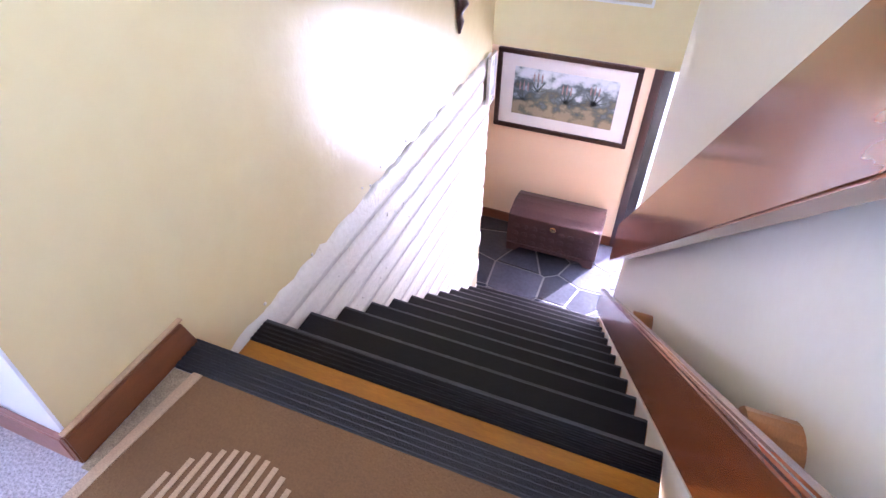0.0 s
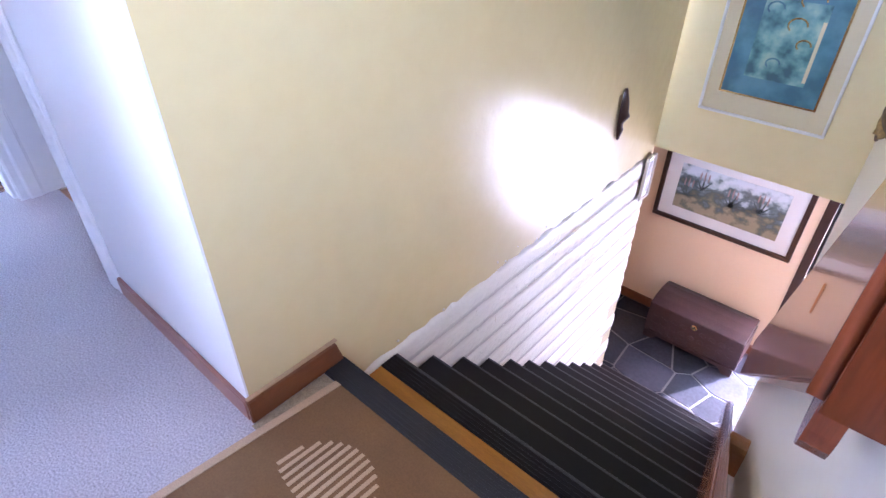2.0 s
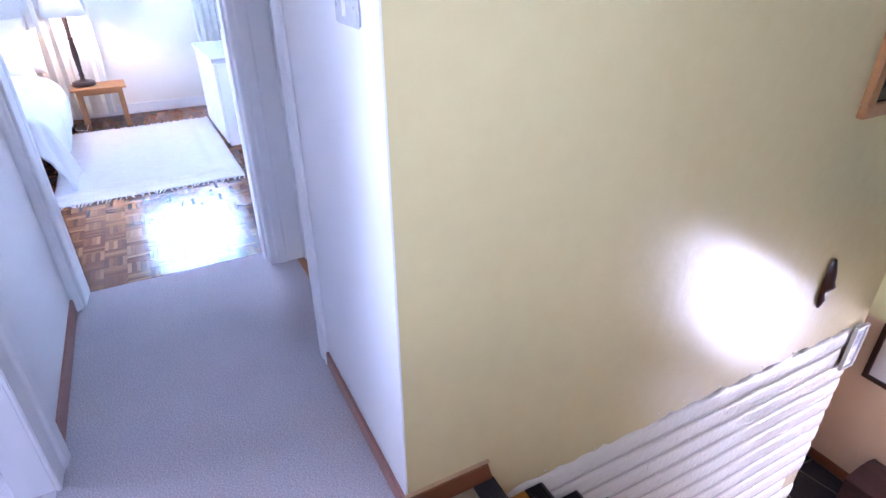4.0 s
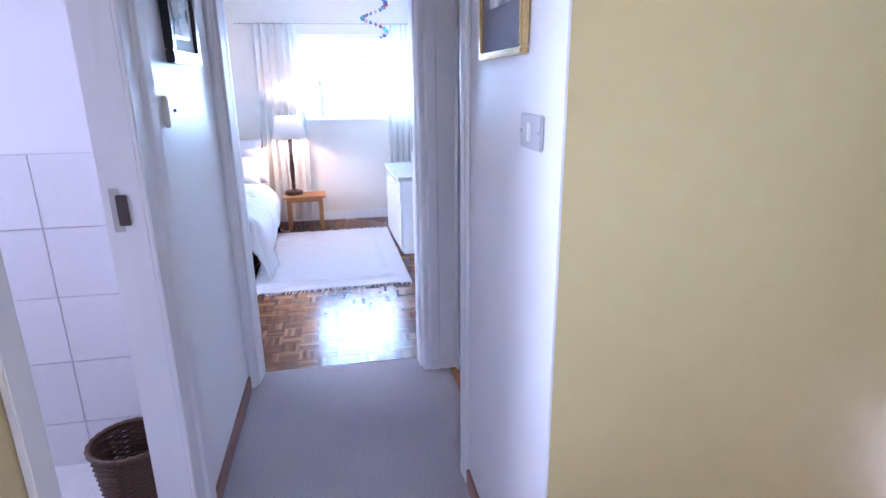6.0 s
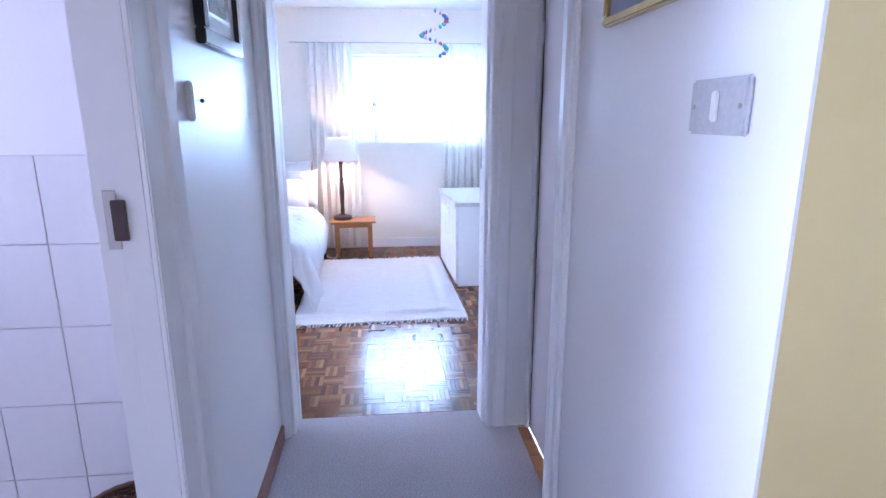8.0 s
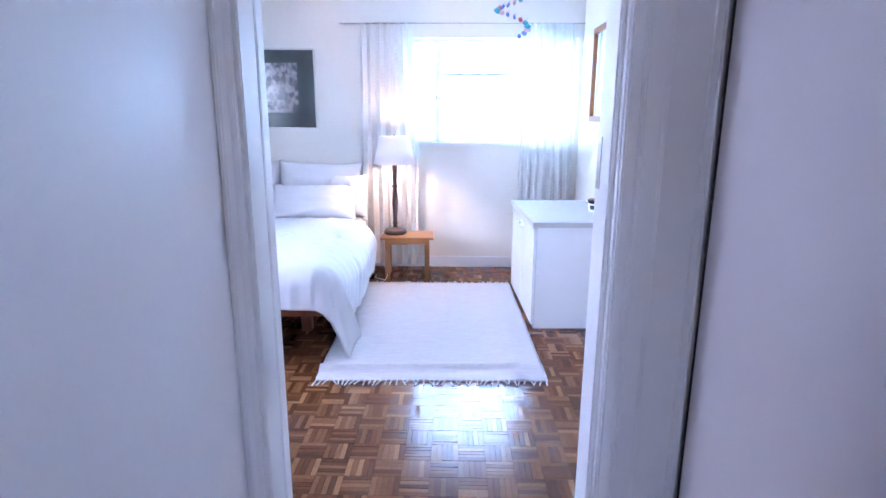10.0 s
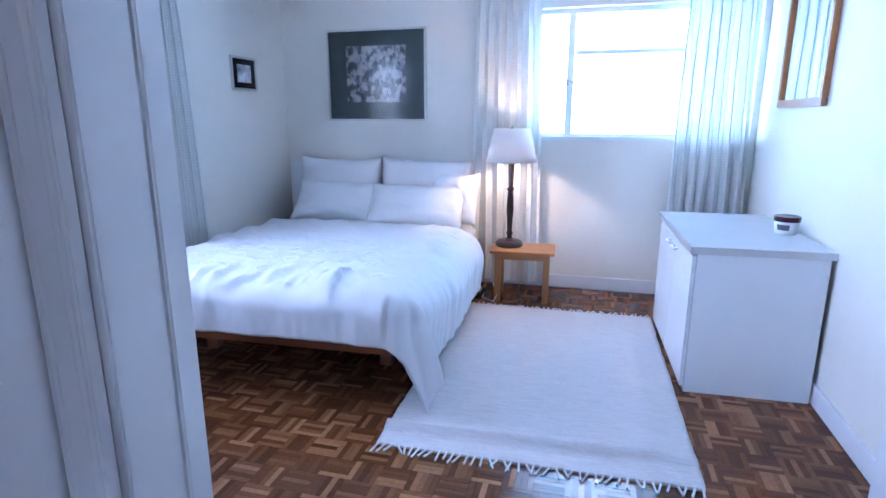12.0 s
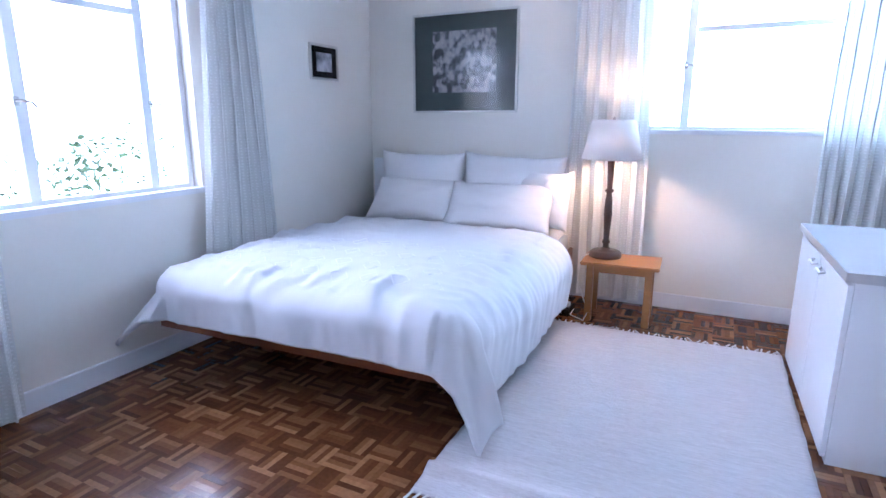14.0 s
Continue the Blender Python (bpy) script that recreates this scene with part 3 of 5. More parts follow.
for z in (0.30, 1.78):
    part("hinge", lathe([(0.006, 0.0), (0.006, 0.09)], 12), GLOSS_WHITE, side_door, "white painted hinge", True, pose(-1.776, 0.163, z))
structure(boxes("threshold_boards", PINE, [(-1.80 + k * 0.121, -1.682 + k * 0.121, 0.114, 0.166, -0.015, 0.001) for k in range(7)], bevel=0.001), "orange wooden blocks in the door recess", "floor")
wall("wall_side_room", WALL_WHITE, [(-1.834, -0.915, 0.2505, 0.30, 0, CEIL_Z), (-1.834, -1.80, 0.205, 0.25, 0, 2.08)], "white wall behind the closed door")

frame_bath = thing("door_frame_bathroom", pose(0, 0, 0), "white gloss painted moulded frame of the bathroom doorway", "door frame", kind="structure")
B = HALL_Y
moulding("jamb", frame_bath, [(-0.7795, B + 0.001), (-0.7795, B - 0.112), (-0.645, B - 0.112), (-0.640, B - 0.060), (-0.640, B + 0.001)], 2.08)
moulding("architrave", frame_bath, [(-0.802, B + 0.0015), (-0.802, B + 0.030), (-0.790, B + 0.036), (-0.735, B + 0.030), (-0.722, B + 0.020), (-0.632, B + 0.016), (-0.632, B + 0.0015)], 2.12)
moulding("jamb", frame_bath, [(0.1395, B + 0.001), (0.086, B + 0.001), (0.086, B - 0.112), (0.1395, B - 0.112)], 2.08)
moulding("architrave", frame_bath, [(0.166, B + 0.0015), (0.166, B + 0.016), (0.100, B + 0.018), (0.090, B + 0.010), (0.090, B + 0.0015)], 2.12)
boxes("head", GLOSS_WHITE, [(-0.640, 0.086, B - 0.112, B + 0.001, 2.05, 2.079)], frame_bath, bevel=0.003)
plate = boxes("strike_plate", STEEL, [(-0.6435, -0.6375, B - 0.088, B - 0.060, 1.205, 1.335)], frame_bath, "worn steel strike plate", 0.001)
boxes("strike_box", DARK_WOOD, [(-0.638, -0.628, B - 0.070, B - 0.040, 1.225, 1.315)], plate, "brown latch keep", 0.002)

# ---- bathroom ----
wall("wall_bathroom", WALL_WHITE, [(-1.45, -1.306, -2.7, HALL_Y - 0.11, 0, CEIL_Z), (-1.3, 0.3, -2.85, -2.7, 0, CEIL_Z), (0.3, 0.4, -2.7, HALL_Y - 0.15, 0, CEIL_Z)], "white bathroom wall")
structure(boxes("floor_bathroom", TILE_GROUT, [(-1.3, 0.3, -2.7, HALL_Y, -0.12, -0.002)]), "pale tiled bathroom floor", "floor")
tiled = structure(boxes("wall_tiling", TILE_GROUT, [(-1.3055, -1.302, -2.68, HALL_Y - 0.12, 0.0, 1.372)]), "grout bed of the white wall tiles", "tiling")
tile_data = None
for row in range(5):
    for col in range(6):
        y0, z0 = -1.367 - 0.2475 * col, 1.372 - 0.2905 * (row + 1)
        if tile_data is None:
            t0 = boxes("tile", TILE, [(0, 0.006, 0, 0.2445, 0, 0.2875)], tiled, bevel=0.0015)
            tile_data = t0.data
        else:
            t0 = new("tile", tile_data)
            t0.parent = tiled
        t0.matrix_basis = pose(-1.302, y0, max(z0, -0.08))
basket = thing("waste_basket", pose(-0.95, -1.31, 0.0), "round dark brown woven wicker waste basket", "basket")
for k in range(26):
    z = 0.012 + k * 0.0115
    r = 0.105 + 0.030 * (k / 25)
    pts = [((r + 0.004 * math.cos(a * 9 + math.pi * (k % 2))) * math.cos(a * math.pi / 18), (r + 0.004 * math.cos(a * 9 + math.pi * (k % 2))) * math.sin(a * math.pi / 18), z) for a in range(37)]
    part("weave", tube(pts, 0.0058, 6), WICKER, basket, smooth=True)
for k in range(18):
    a = 2 * math.pi * k / 18
    part("stake", tube([(0.104 * math.cos(a), 0.104 * math.sin(a), 0.004), (0.135 * math.cos(a), 0.135 * math.sin(a), 0.31)], 0.004, 6), WICKER, basket)
part("rim", tube([((0.138 + 0.004 * (a % 2)) * math.cos(a * math.pi / 24), (0.138 + 0.004 * (a % 2)) * math.sin(a * math.pi / 24), 0.313) for a in range(49)], 0.010, 8), WICKER, basket, "braided dark wicker rim", True)
part("base", lathe([(0.10, 0.0), (0.10, 0.012)], 20), WICKER, basket)


# ---- switches and corridor pictures ----
def switch(m, wide, high, label, plate_mat):
    s_ = thing("light_switch", m, label, "light switch")
    boxes("plate", plate_mat, [(-wide / 2, wide / 2, -0.010, 0, -high / 2, high / 2)], s_, bevel=0.004)
    boxes("rocker", PLASTIC, [(-0.008, 0.008, -0.015, -0.010, -0.022, 0.022)], s_, "white rocker", 0.002)
    for sx in (-1, 1):
        part("screw", lathe([(0.004, 0.0), (0.004, 0.0015), (0.002, 0.002)], 10), STEEL, s_, at=pose(sx * (wide / 2 - 0.014), -0.010, 0, 90))
    return s_


switch(pose(-0.180, -0.002, 1.502), 0.145, 0.082, "grey enamelled switch plate with a single white rocker", SWITCH)
sw = thing("light_switch", pose(-1.02, HALL_Y + 0.0, 1.53, 0, 0, 180), "small white toggle light switch on the corridor wall", "light switch")
boxes("plate", PLASTIC, [(-0.058, 0.058, -0.020, 0, -0.052, 0.052)], sw, bevel=0.004)
boxes("toggle", BLACK_FRAME, [(-0.007, 0.007, -0.029, -0.020, -0.004, 0.008)], sw, "dark toggle", 0.002)


def framed(name, m, wide, high, border, frame_mat, mount, mount_mat, print_mat, label, deep=0.022, inner=None, category="picture", glazed=False):
    """A framed picture in its x-z plane that looks along -y."""
    f = thing(name, m, label, category)
    w, h, b = wide / 2, high / 2, border
    for n_, d in (("frame_rail", (-w, w, -deep, 0, -h, -h + b)), ("frame_rail", (-w, w, -deep, 0, h - b, h)), ("frame_stile", (-w, -w + b, -deep, 0, -h + b, h - b)), ("frame_stile", (w - b, w, -deep, 0, -h + b, h - b))):
        boxes(n_, frame_mat, [d], f, bevel=min(0.004, b / 4))
    board = boxes("mount", mount_mat, [(-w + b, w - b, -deep * 0.45, -0.003, -h + b, h - b)], f, "mount board")
    px, pz, cx, cz = mount
    if inner:
        boxes("mount_edge", inner, [(cx - px / 2 - 0.010, cx + px / 2 + 0.010, -deep * 0.45 - 0.002, -deep * 0.45 + 0.001, cz - pz / 2 - 0.010, cz + pz / 2 + 0.010)], board)
    if glazed:
        boxes("glazing", GLAZE, [(-w + b, w - b, -deep * 0.45 - 0.0085, -deep * 0.45 - 0.0065, -h + b, h - b)], f, "clear picture glass").visible_shadow = False
    boxes("print", print_mat, [(cx - px / 2, cx + px / 2, -deep * 0.45 - 0.004, -deep * 0.45, cz - pz / 2, cz + pz / 2)], board)
    return f


SKETCH = picture_glazing("grey_pencil_print", [(0.38, (0.12, 0.12, 0.14)), (0.5, (0.45, 0.45, 0.48)), (0.62, (0.72, 0.72, 0.74))], 9, 5)
DARK_PRINT = picture_glazing("dark_brown_print", [(0.4, (0.02, 0.015, 0.012)), (0.6, (0.10, 0.06, 0.04))], 8, 5)
GREY_PRINT = picture_glazing("grey_violet_monochrome_print", [(0.38, (0.015, 0.015, 0.02)), (0.46, (0.16, 0.15, 0.18)), (0.52, (0.46, 0.43, 0.46)), (0.60, (0.68, 0.63, 0.62))], 19, 6, (1, 1, 0.8))
ALOE_PRINT = picture_glazing("landscape_watercolour_print", [(0.27, (0.28, 0.24, 0.15)), (0.36, (0.15, 0.15, 0.10)), (0.46, (0.075, 0.10, 0.10)), (0.58, (0.15, 0.20, 0.22)), (0.66, (0.42, 0.50, 0.55)), (0.78, (0.60, 0.66, 0.72))], 13, 9, (1, 1, 1.2), (-0.17, 0.17, 0.24))
ALOE_LEAF = material("muted_grey_green_ink", (0.10, 0.135, 0.125), 0.6, (0.05, 0.07, 0.07), 60, 200, 0.0, 0.4)
ALOE_FLOWER = material("dusty_red_ink", (0.33, 0.24, 0.23), 0.6, (0.26, 0.18, 0.18), 60, 200, 0.0, 0.3)
TEAL_PRINT = picture_glazing("teal_abstract_print", [(0.36, (0.03, 0.10, 0.12)), (0.46, (0.08, 0.22, 0.21)), (0.55, (0.16, 0.32, 0.28)), (0.66, (0.30, 0.42, 0.32))], 11, 5)
BLUE_PRINT = picture_glazing("blue_print_ground", [(0.4, (0.035, 0.12, 0.16)), (0.6, (0.075, 0.21, 0.25))], 6, 4)
framed("framed_drawing", pose(-0.432, -0.001, 1.936), 0.40, 0.52, 0.018, GOLD, (0.24, 0.30, 0, 0.02), BLUE_GREY_MOUNT, SKETCH, "gold-framed pencil drawing in a blue-grey mount")
framed("framed_picture", pose(-1.30, HALL_Y + 0.001, 1.98, 0, 0, 180), 0.42, 0.58, 0.045, BLACK_FRAME, (0.22, 0.38, 0, 0), MATBOARD, DARK_PRINT, "black-framed picture with a stepped silver-lined moulding", 0.03, SILVER)

# ---- stairs: mat, rails, bricks ----
mat_thing = thing("stair_mat", pose(0, 0, 0), "brown ribbed mat with tan binding and a striped fan motif", "mat")
bm = extrude([(0.022, -0.40), (1.12, -0.40), (1.12, 0.237), (0.088, 0.237)], (0.0, 0.007), "z")
soften(bm, 0.002)
part("mat_body", bm, MAT, mat_thing)
bm = extrude([(0.0, -0.40), (0.030, -0.40), (0.090, 0.237), (0.064, 0.237)], (0.0, 0.009), "z")
soften(bm, 0.002)
part("binding", bm, BINDING, mat_thing, "tan woven edge binding")
for k in range(13):
    x = 0.165 + k * 0.023
    reach = math.sqrt(max(0.145 ** 2 - (x - 0.30) ** 2, 0.0004))
    bm = extrude([(x, -0.03 - 0.25 * reach), (x + 0.011, -0.03 - 0.25 * reach), (x + 0.019, -0.02 + reach), (x + 0.008, -0.02 + reach)], (0.007, 0.0088), "z")
    part("motif_bar", bm, BINDING, mat_thing, "pale striped motif bar")
structure(boxes("underlay", HESSIAN, [(0.015, 0.06, -0.02, 0.232, 0.0, 0.004)]), "rough hessian underlay at the carpet edge", "carpet")


def rail(name, top, foot, high, thick, label, group, blocks):
    """A board on edge with a moulded top, along the right wall; top and foot: (y, z of the lower edge)."""
    r_ = thing(name, pose(0, 0, 0), label, "handrail", group)
    slope = (foot[1] - top[1]) / (foot[0] - top[0])

    def ring(y, z):
        x0 = right_x(y) - 0.110
        outline = [(0, 0), (thick * 0.9, 0), (thick * 0.9, high * 0.55), (thick * 0.75, high * 0.72), (thick, high * 0.80), (thick, high * 0.94), (thick * 0.75, high), (thick * 0.25, high), (0, high * 0.95)]
        return [(x0 + u, y, z + v) for u, v in outline]

    bm_ = bmesh.new()
    a = [bm_.verts.new(p) for p in ring(*top)]
    b = [bm_.verts.new(p) for p in ring(*foot)]
    bm_.faces.new(a[::-1])
    bm_.faces.new(b)
    for i in range(len(a)):
        bm_.faces.new((a[i], a[(i + 1) % len(a)], b[(i + 1) % len(a)], b[i]))
    soften(bm_, 0.004, 2)
    part("board", bm_, RED_WOOD, r_, "varnished red-brown rail board with a moulded top")
    for y in blocks:
        z = top[1] + slope * (y - top[0])
        if high < 0.28:
            pts = [(y - 0.045, z + 0.03)] + [(y - 0.045 * math.cos(q), z + 0.150 + 0.045 * math.sin(q)) for q in (0.0, 0.4, 0.8, 1.2, 1.57, 1.94, 2.34, 2.74, 3.14)] + [(y + 0.045, z - 0.01)]
        else:
            pts = [(y - 0.068, z + 0.07)] + [(y - 0.068 * math.cos(q), z + 0.01 - 0.072 * math.sin(q)) for q in (0.0, 0.35, 0.7, 1.05, 1.4, 1.75, 2.1, 2.45, 2.8, 3.14)] + [(y + 0.068, z - 0.05)]
        bm_ = extrude(pts, (right_x(y) - 0.110 + thick * 0.88, right_x(y) + (0.004 if high < 0.28 else -0.034)))
        part("bracket", bm_, PINE if high < 0.28 else END_WOOD, r_, "rounded wooden block bracket")
    return r_


upper = rail("upper_handrail", (0.0, 0.99), (2.43, -1.21), 0.29, 0.05, "wide varnished red-brown handrail board on the stair wall", "stair handrails", (0.24,))
lower = rail("lower_handrail", (-0.02, 0.41), (2.43, -1.64), 0.200, 0.042, "varnished red-brown handrail with a moulded top and block brackets", "stair handrails", (0.30, 1.35))

boxes("end_cap", END_WOOD, [(right_x(0) - 0.112, right_x(0) - 0.040, -0.034, 0.002, 0.985, 1.295)], upper, "rounded upright end piece", 0.012, smooth=True, segments=4)
part("chipped_slot", extrude([(0.255, 0.908), (0.263, 0.910), (0.272, 0.868), (0.264, 0.864)], (right_x(0.263) - 0.1115, right_x(0.263) - 0.1085)), PINE, upper, "pale chipped slot in the varnish")

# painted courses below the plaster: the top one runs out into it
# backing sheet in the joint shade colour, showing between the white bricks
brick_wall = structure(boxes("wall_brick_backing", BRICK_JOINT_SHADE, [(-0.010, -0.0032, 0.36, 2.612, LOW_Z, -0.20)]), "white gloss painted brick wall beside the stairs", "wall")
LONG, COURSE = 0.2950, 0.126
brick_kinds = []
for k in range(8):
    rnd = random.Random(k)
    bm = bmesh.new()
    for i in range(9):
        for j in range(5):
            y, z = LONG * i / 8, (COURSE - 0.005) * j / 4
            x = 0.0075 + rnd.uniform(-0.0012, 0.0012)
            if j in (0, 4):
                x, z = (0.0045, z + rnd.uniform(-0.0018, 0.0018)) if k < 4 or j == 0 else (-0.0010, z + rnd.uniform(-0.012, 0.012))
            bm.verts.new((x, y, z))
    bm.verts.ensure_lookup_table()
    front = [[bm.verts[i * 5 + j] for j in range(5)] for i in range(9)]
    back = [(bm.verts.new((-0.004, LONG * i / 8, 0.001)), bm.verts.new((-0.004, LONG * i / 8, COURSE - 0.006))) for i in range(9)]
    for i in range(8):
        for j in range(4):
            bm.faces.new((front[i][j], front[i + 1][j], front[i + 1][j + 1], front[i][j + 1]))
        bm.faces.new((back[i][0], back[i + 1][0], front[i + 1][0], front[i][0]))
        bm.faces.new((front[i][4], front[i + 1][4], back[i + 1][1], back[i][1]))
    b = part("brick", bm, WHITE_BRICK, brick_wall, smooth=True)
    brick_kinds.append(b.data)
    b.matrix_basis = pose(-0.003, 2.315 - 0.14 * (k % 2), -0.252 - COURSE * (k + 1 if k else 3))
rnd = random.Random(4)
for row in range(15):
    z = -0.252 - COURSE * row
    for col in range(8):
        y = 2.613 - LONG * (col + 1) - (0.14 if row % 2 else 0.0)
        far = (y + LONG - NOSE) / GOING
        if y + LONG < 0.42 or z + COURSE < -RISE * (far + 1.2) - 0.05:
            continue
        b = new("brick", brick_kinds[(4 if row == 0 else 0) + rnd.randrange(4)])
        b.parent = brick_wall
        b.matrix_basis = pose(-0.003 + rnd.uniform(-0.0004, 0.0004), max(y, 0.362), z)
bm = bmesh.new()
for k in range(260):
    y, r = rnd.uniform(0.5, 2.5), rnd.uniform(0.002, 0.0065)
    z = -0.25 + abs(rnd.gauss(0.0, 0.055)) if k < 190 else -0.25 - rnd.uniform(0.0, 0.9)
    if z < -RISE * ((y - NOSE) / GOING) - 0.02:
        continue
    bmesh.ops.create_icosphere(bm, subdivisions=1, radius=1.0, matrix=Matrix.LocRotScale((-0.002 if z > -0.25 else 0.0045, y, z), Euler((rnd.uniform(0, 3), 0, 0)), (0.0035, r * rnd.uniform(0.8, 2.2), r)))
tagged(part("paint_lumps", bm, WHITE_BRICK, brick_wall, smooth=True), "thick drips of gloss paint", kind="stuff")

# carved mask, pictures on the stair walls
bm = bmesh.new()
rings = []
for i in range(15):
    t_ = i / 14
    half = 0.030 * math.sin(math.pi * min(max(t_ * 0.94 + 0.03, 0), 1)) ** 0.6 * (0.75 + 0.35 * t_)
    front = 0.012 + 0.024 * math.sin(math.pi * t_) + (0.010 if 0.45 < t_ < 0.55 else 0) - (0.012 if 0.28 < t_ < 0.36 else 0)
    z = 0.14 + 0.255 * t_
    rings.append([bm.verts.new((max(0.002, front * math.sin(math.pi * k / 8)), 2.062 + half * math.cos(math.pi * k / 8), z)) for k in range(9)])
for a, b in zip(rings, rings[1:]):
    for k in range(8):
        bm.faces.new((a[k], a[k + 1], b[k + 1], b[k]))
bm.faces.new(rings[0]); bm.faces.new(rings[-1][::-1])
tagged(part("carved_mask", bm, DARK_WOOD, smooth=True), "small dark carved wooden mask hung on the stair wall", "mask")

framed("framed_picture", pose(0.0, 2.10, 1.38, 0, 0, 90), 0.56, 0.66, 0.05, PINE, (0.36, 0.46, 0, 0), BLACK_FRAME, DARK_PRINT, "dark picture in a wide honey-coloured wooden frame", 0.03)
framed("small_framed_photo", pose(0.012, 2.555, -0.265, 0, 0, 90), 0.11, 0.28, 0.014, SILVER, (0.07, 0.20, 0, 0), MATBOARD, SKETCH, "small pale framed photograph at the wall's end", 0.02)
art = framed("framed_abstract_print", pose(0.466, 2.659, 0.625), 0.60, 0.90, 0.012, SILVER, (0.43, 0.52, 0.0, -0.07), CREAM_MOUNT, BLUE_PRINT, "teal abstract print in a thin silver frame, wide cream mount", 0.025, GOLD)
boxes("printed_shape", TEAL_PRINT, [(-0.13, 0.14, -0.018, -0.015, -0.24, 0.12)], art)
boxes("printed_shape", CREAM_MOUNT, [(0.125, 0.14, -0.0195, -0.018, -0.22, 0.05)], art)
for cx, cz, r in ((-0.08, 0.08, 0.035), (0.06, 0.13, 0.05), (-0.02, -0.16, 0.03), (0.03, 0.02, 0.04), (0.08, -0.06, 0.03)):
    part("printed_curve", tube([(cx + r * math.cos(q * 0.5), -0.019, cz + r * 0.8 * math.sin(q * 0.5)) for q in range(9)], 0.004, 5), BLUE_PRINT if cx < 0 else GOLD, art)
aloe = framed("framed_landscape_print", pose(0.265, 3.648, -0.81), 1.03, 0.62, 0.035, DARK_WOOD, (0.76, 0.37, 0.0, 0.0), MATBOARD, ALOE_PRINT, "large landscape print with flowering aloes in a dark wood frame", 0.03)
for cx, cz, n_, r in ((-0.20, 0.06, 9, 0.10), (0.02, 0.00, 11, 0.11), (0.22, 0.03, 11, 0.11), (-0.30, -0.02, 8, 0.08)):
    for k in range(n_):
        a = math.radians(20 + 140 * k / (n_ - 1))
        bm = extrude([(cx - 0.010, cz - 0.05), (cx + 0.010, cz - 0.05), (cx + 0.006 + r * math.cos(a) * 0.9, cz - 0.05 + r * math.sin(a)), (cx + r * math.cos(a) * 0.9, cz - 0.046 + r * math.sin(a))], (-0.0190, -0.0176), "y")
        part("painted_leaf", bm, ALOE_PRINT if k % 2 else ALOE_LEAF, aloe)
    for k in range(3):
        fx = cx - 0.03 + 0.03 * k
        part("painted_flower", extrude([(fx - 0.004, cz + 0.03), (fx + 0.004, cz + 0.03), (fx + 0.006, cz + 0.075), (fx, cz + 0.10 + 0.012 * (k % 2)), (fx - 0.006, cz + 0.075)], (-0.0192, -0.0178), "y"), ALOE_FLOWER, aloe)

# woven hanging on the right wall
hang = thing("woven_hanging", pose(right_x(1.80) - 0.004, 1.80, 0.53, 0, 0, 4), "mottled yellow and black braided straw hanging", "wall hanging")
STRAW = material("mottled_straw", (0.42, 0.25, 0.06), 0.8, (0.06, 0.035, 0.015), 42, 160, 0.8, 0.5)
DARK_STRAW = material("blackened_straw", (0.05, 0.03, 0.016), 0.8, (0.16, 0.09, 0.03), 42, 160, 0.8, 0.5)
for k in range(4):
    pts = []
    for i in range(61):
        v, a = i / 60, 2 * math.pi * (i / 12 + k / 4)
        wide = 0.016 + 0.020 * math.sin(math.pi * min(1.0, v * 1.5 + 0.08)) + 0.004 * math.sin(i * 2.3 + k)
        pts.append((-0.030 + 0.018 * math.sin(a), wide * math.cos(a), 0.02 + 0.80 * v))
    part("straw_strand", tube(pts, 0.0125, 7), DARK_STRAW if k == 1 else STRAW, hang, smooth=True)
rnd = random.Random(17)
for k in range(26):
    z, y = 0.02 + 0.031 * k, rnd.choice((-1, 1)) * 0.03
    part("straw_tuft", tube([(-0.03, y * 0.5, z), (-0.045, y, z - 0.012), (-0.04, y * 1.5, z - 0.035)], 0.006, 5), STRAW if k % 3 else DARK_STRAW, hang)

# ---- entrance hall ----
chest = thing("carved_chest", pose(0.40, 3.45, LOW_Z), "dark carved wooden chest with a brass lock plate", "chest")
body = boxes("body", CARVED, [(-0.37, 0.37, -0.155, 0.165, 0.06, 0.325)], chest, bevel=0.006)
bm = extrude([(-0.36, 0.0), (-0.29, 0.0), (-0.25, 0.045), (0.25, 0.045), (0.29, 0.0), (0.36, 0.0), (0.36, 0.075), (-0.36, 0.075)], (-0.170, -0.150), "y")
part("skirt", bm, CARVED, chest, "shaped foot rail")
for sx in (-1, 1):
    boxes("side_foot", CARVED, [(sx * 0.345 - 0.012, sx * 0.345 + 0.012, -0.15, 0.165, 0.0, 0.075)], chest, bevel=0.003)
bm = extrude([(-0.175, 0.326), (0.175, 0.326), (0.175, 0.372), (0.10, 0.395), (0.0, 0.402), (-0.10, 0.392), (-0.175, 0.365)], (-0.365, 0.365), "x")
soften(bm, 0.004)
part("lid", bm, CARVED, chest, "slightly domed lid")
lock = part("lock_plate", lathe([(0.0, 0.0), (0.026, 0.0), (0.026, 0.003), (0.018, 0.006), (0.0, 0.006)], 16, False), GOLD, chest, "round brass lock plate", at=pose(0, -0.156, 0.29, 90))
for i in range(9):
    for j in range(3):
        cx, cz = -0.30 + i * 0.075, 0.10 + j * 0.075
        if abs(cx) < 0.03 and j == 2:
            continue
        part("carving", lathe([(0.0, 0.010), (0.010, 0.009), (0.017, 0.003), (0.022, 0.009), (0.028, 0.0)], 10, False), CARVED, chest, at=pose(cx, -0.153, cz, 90), smooth=True)

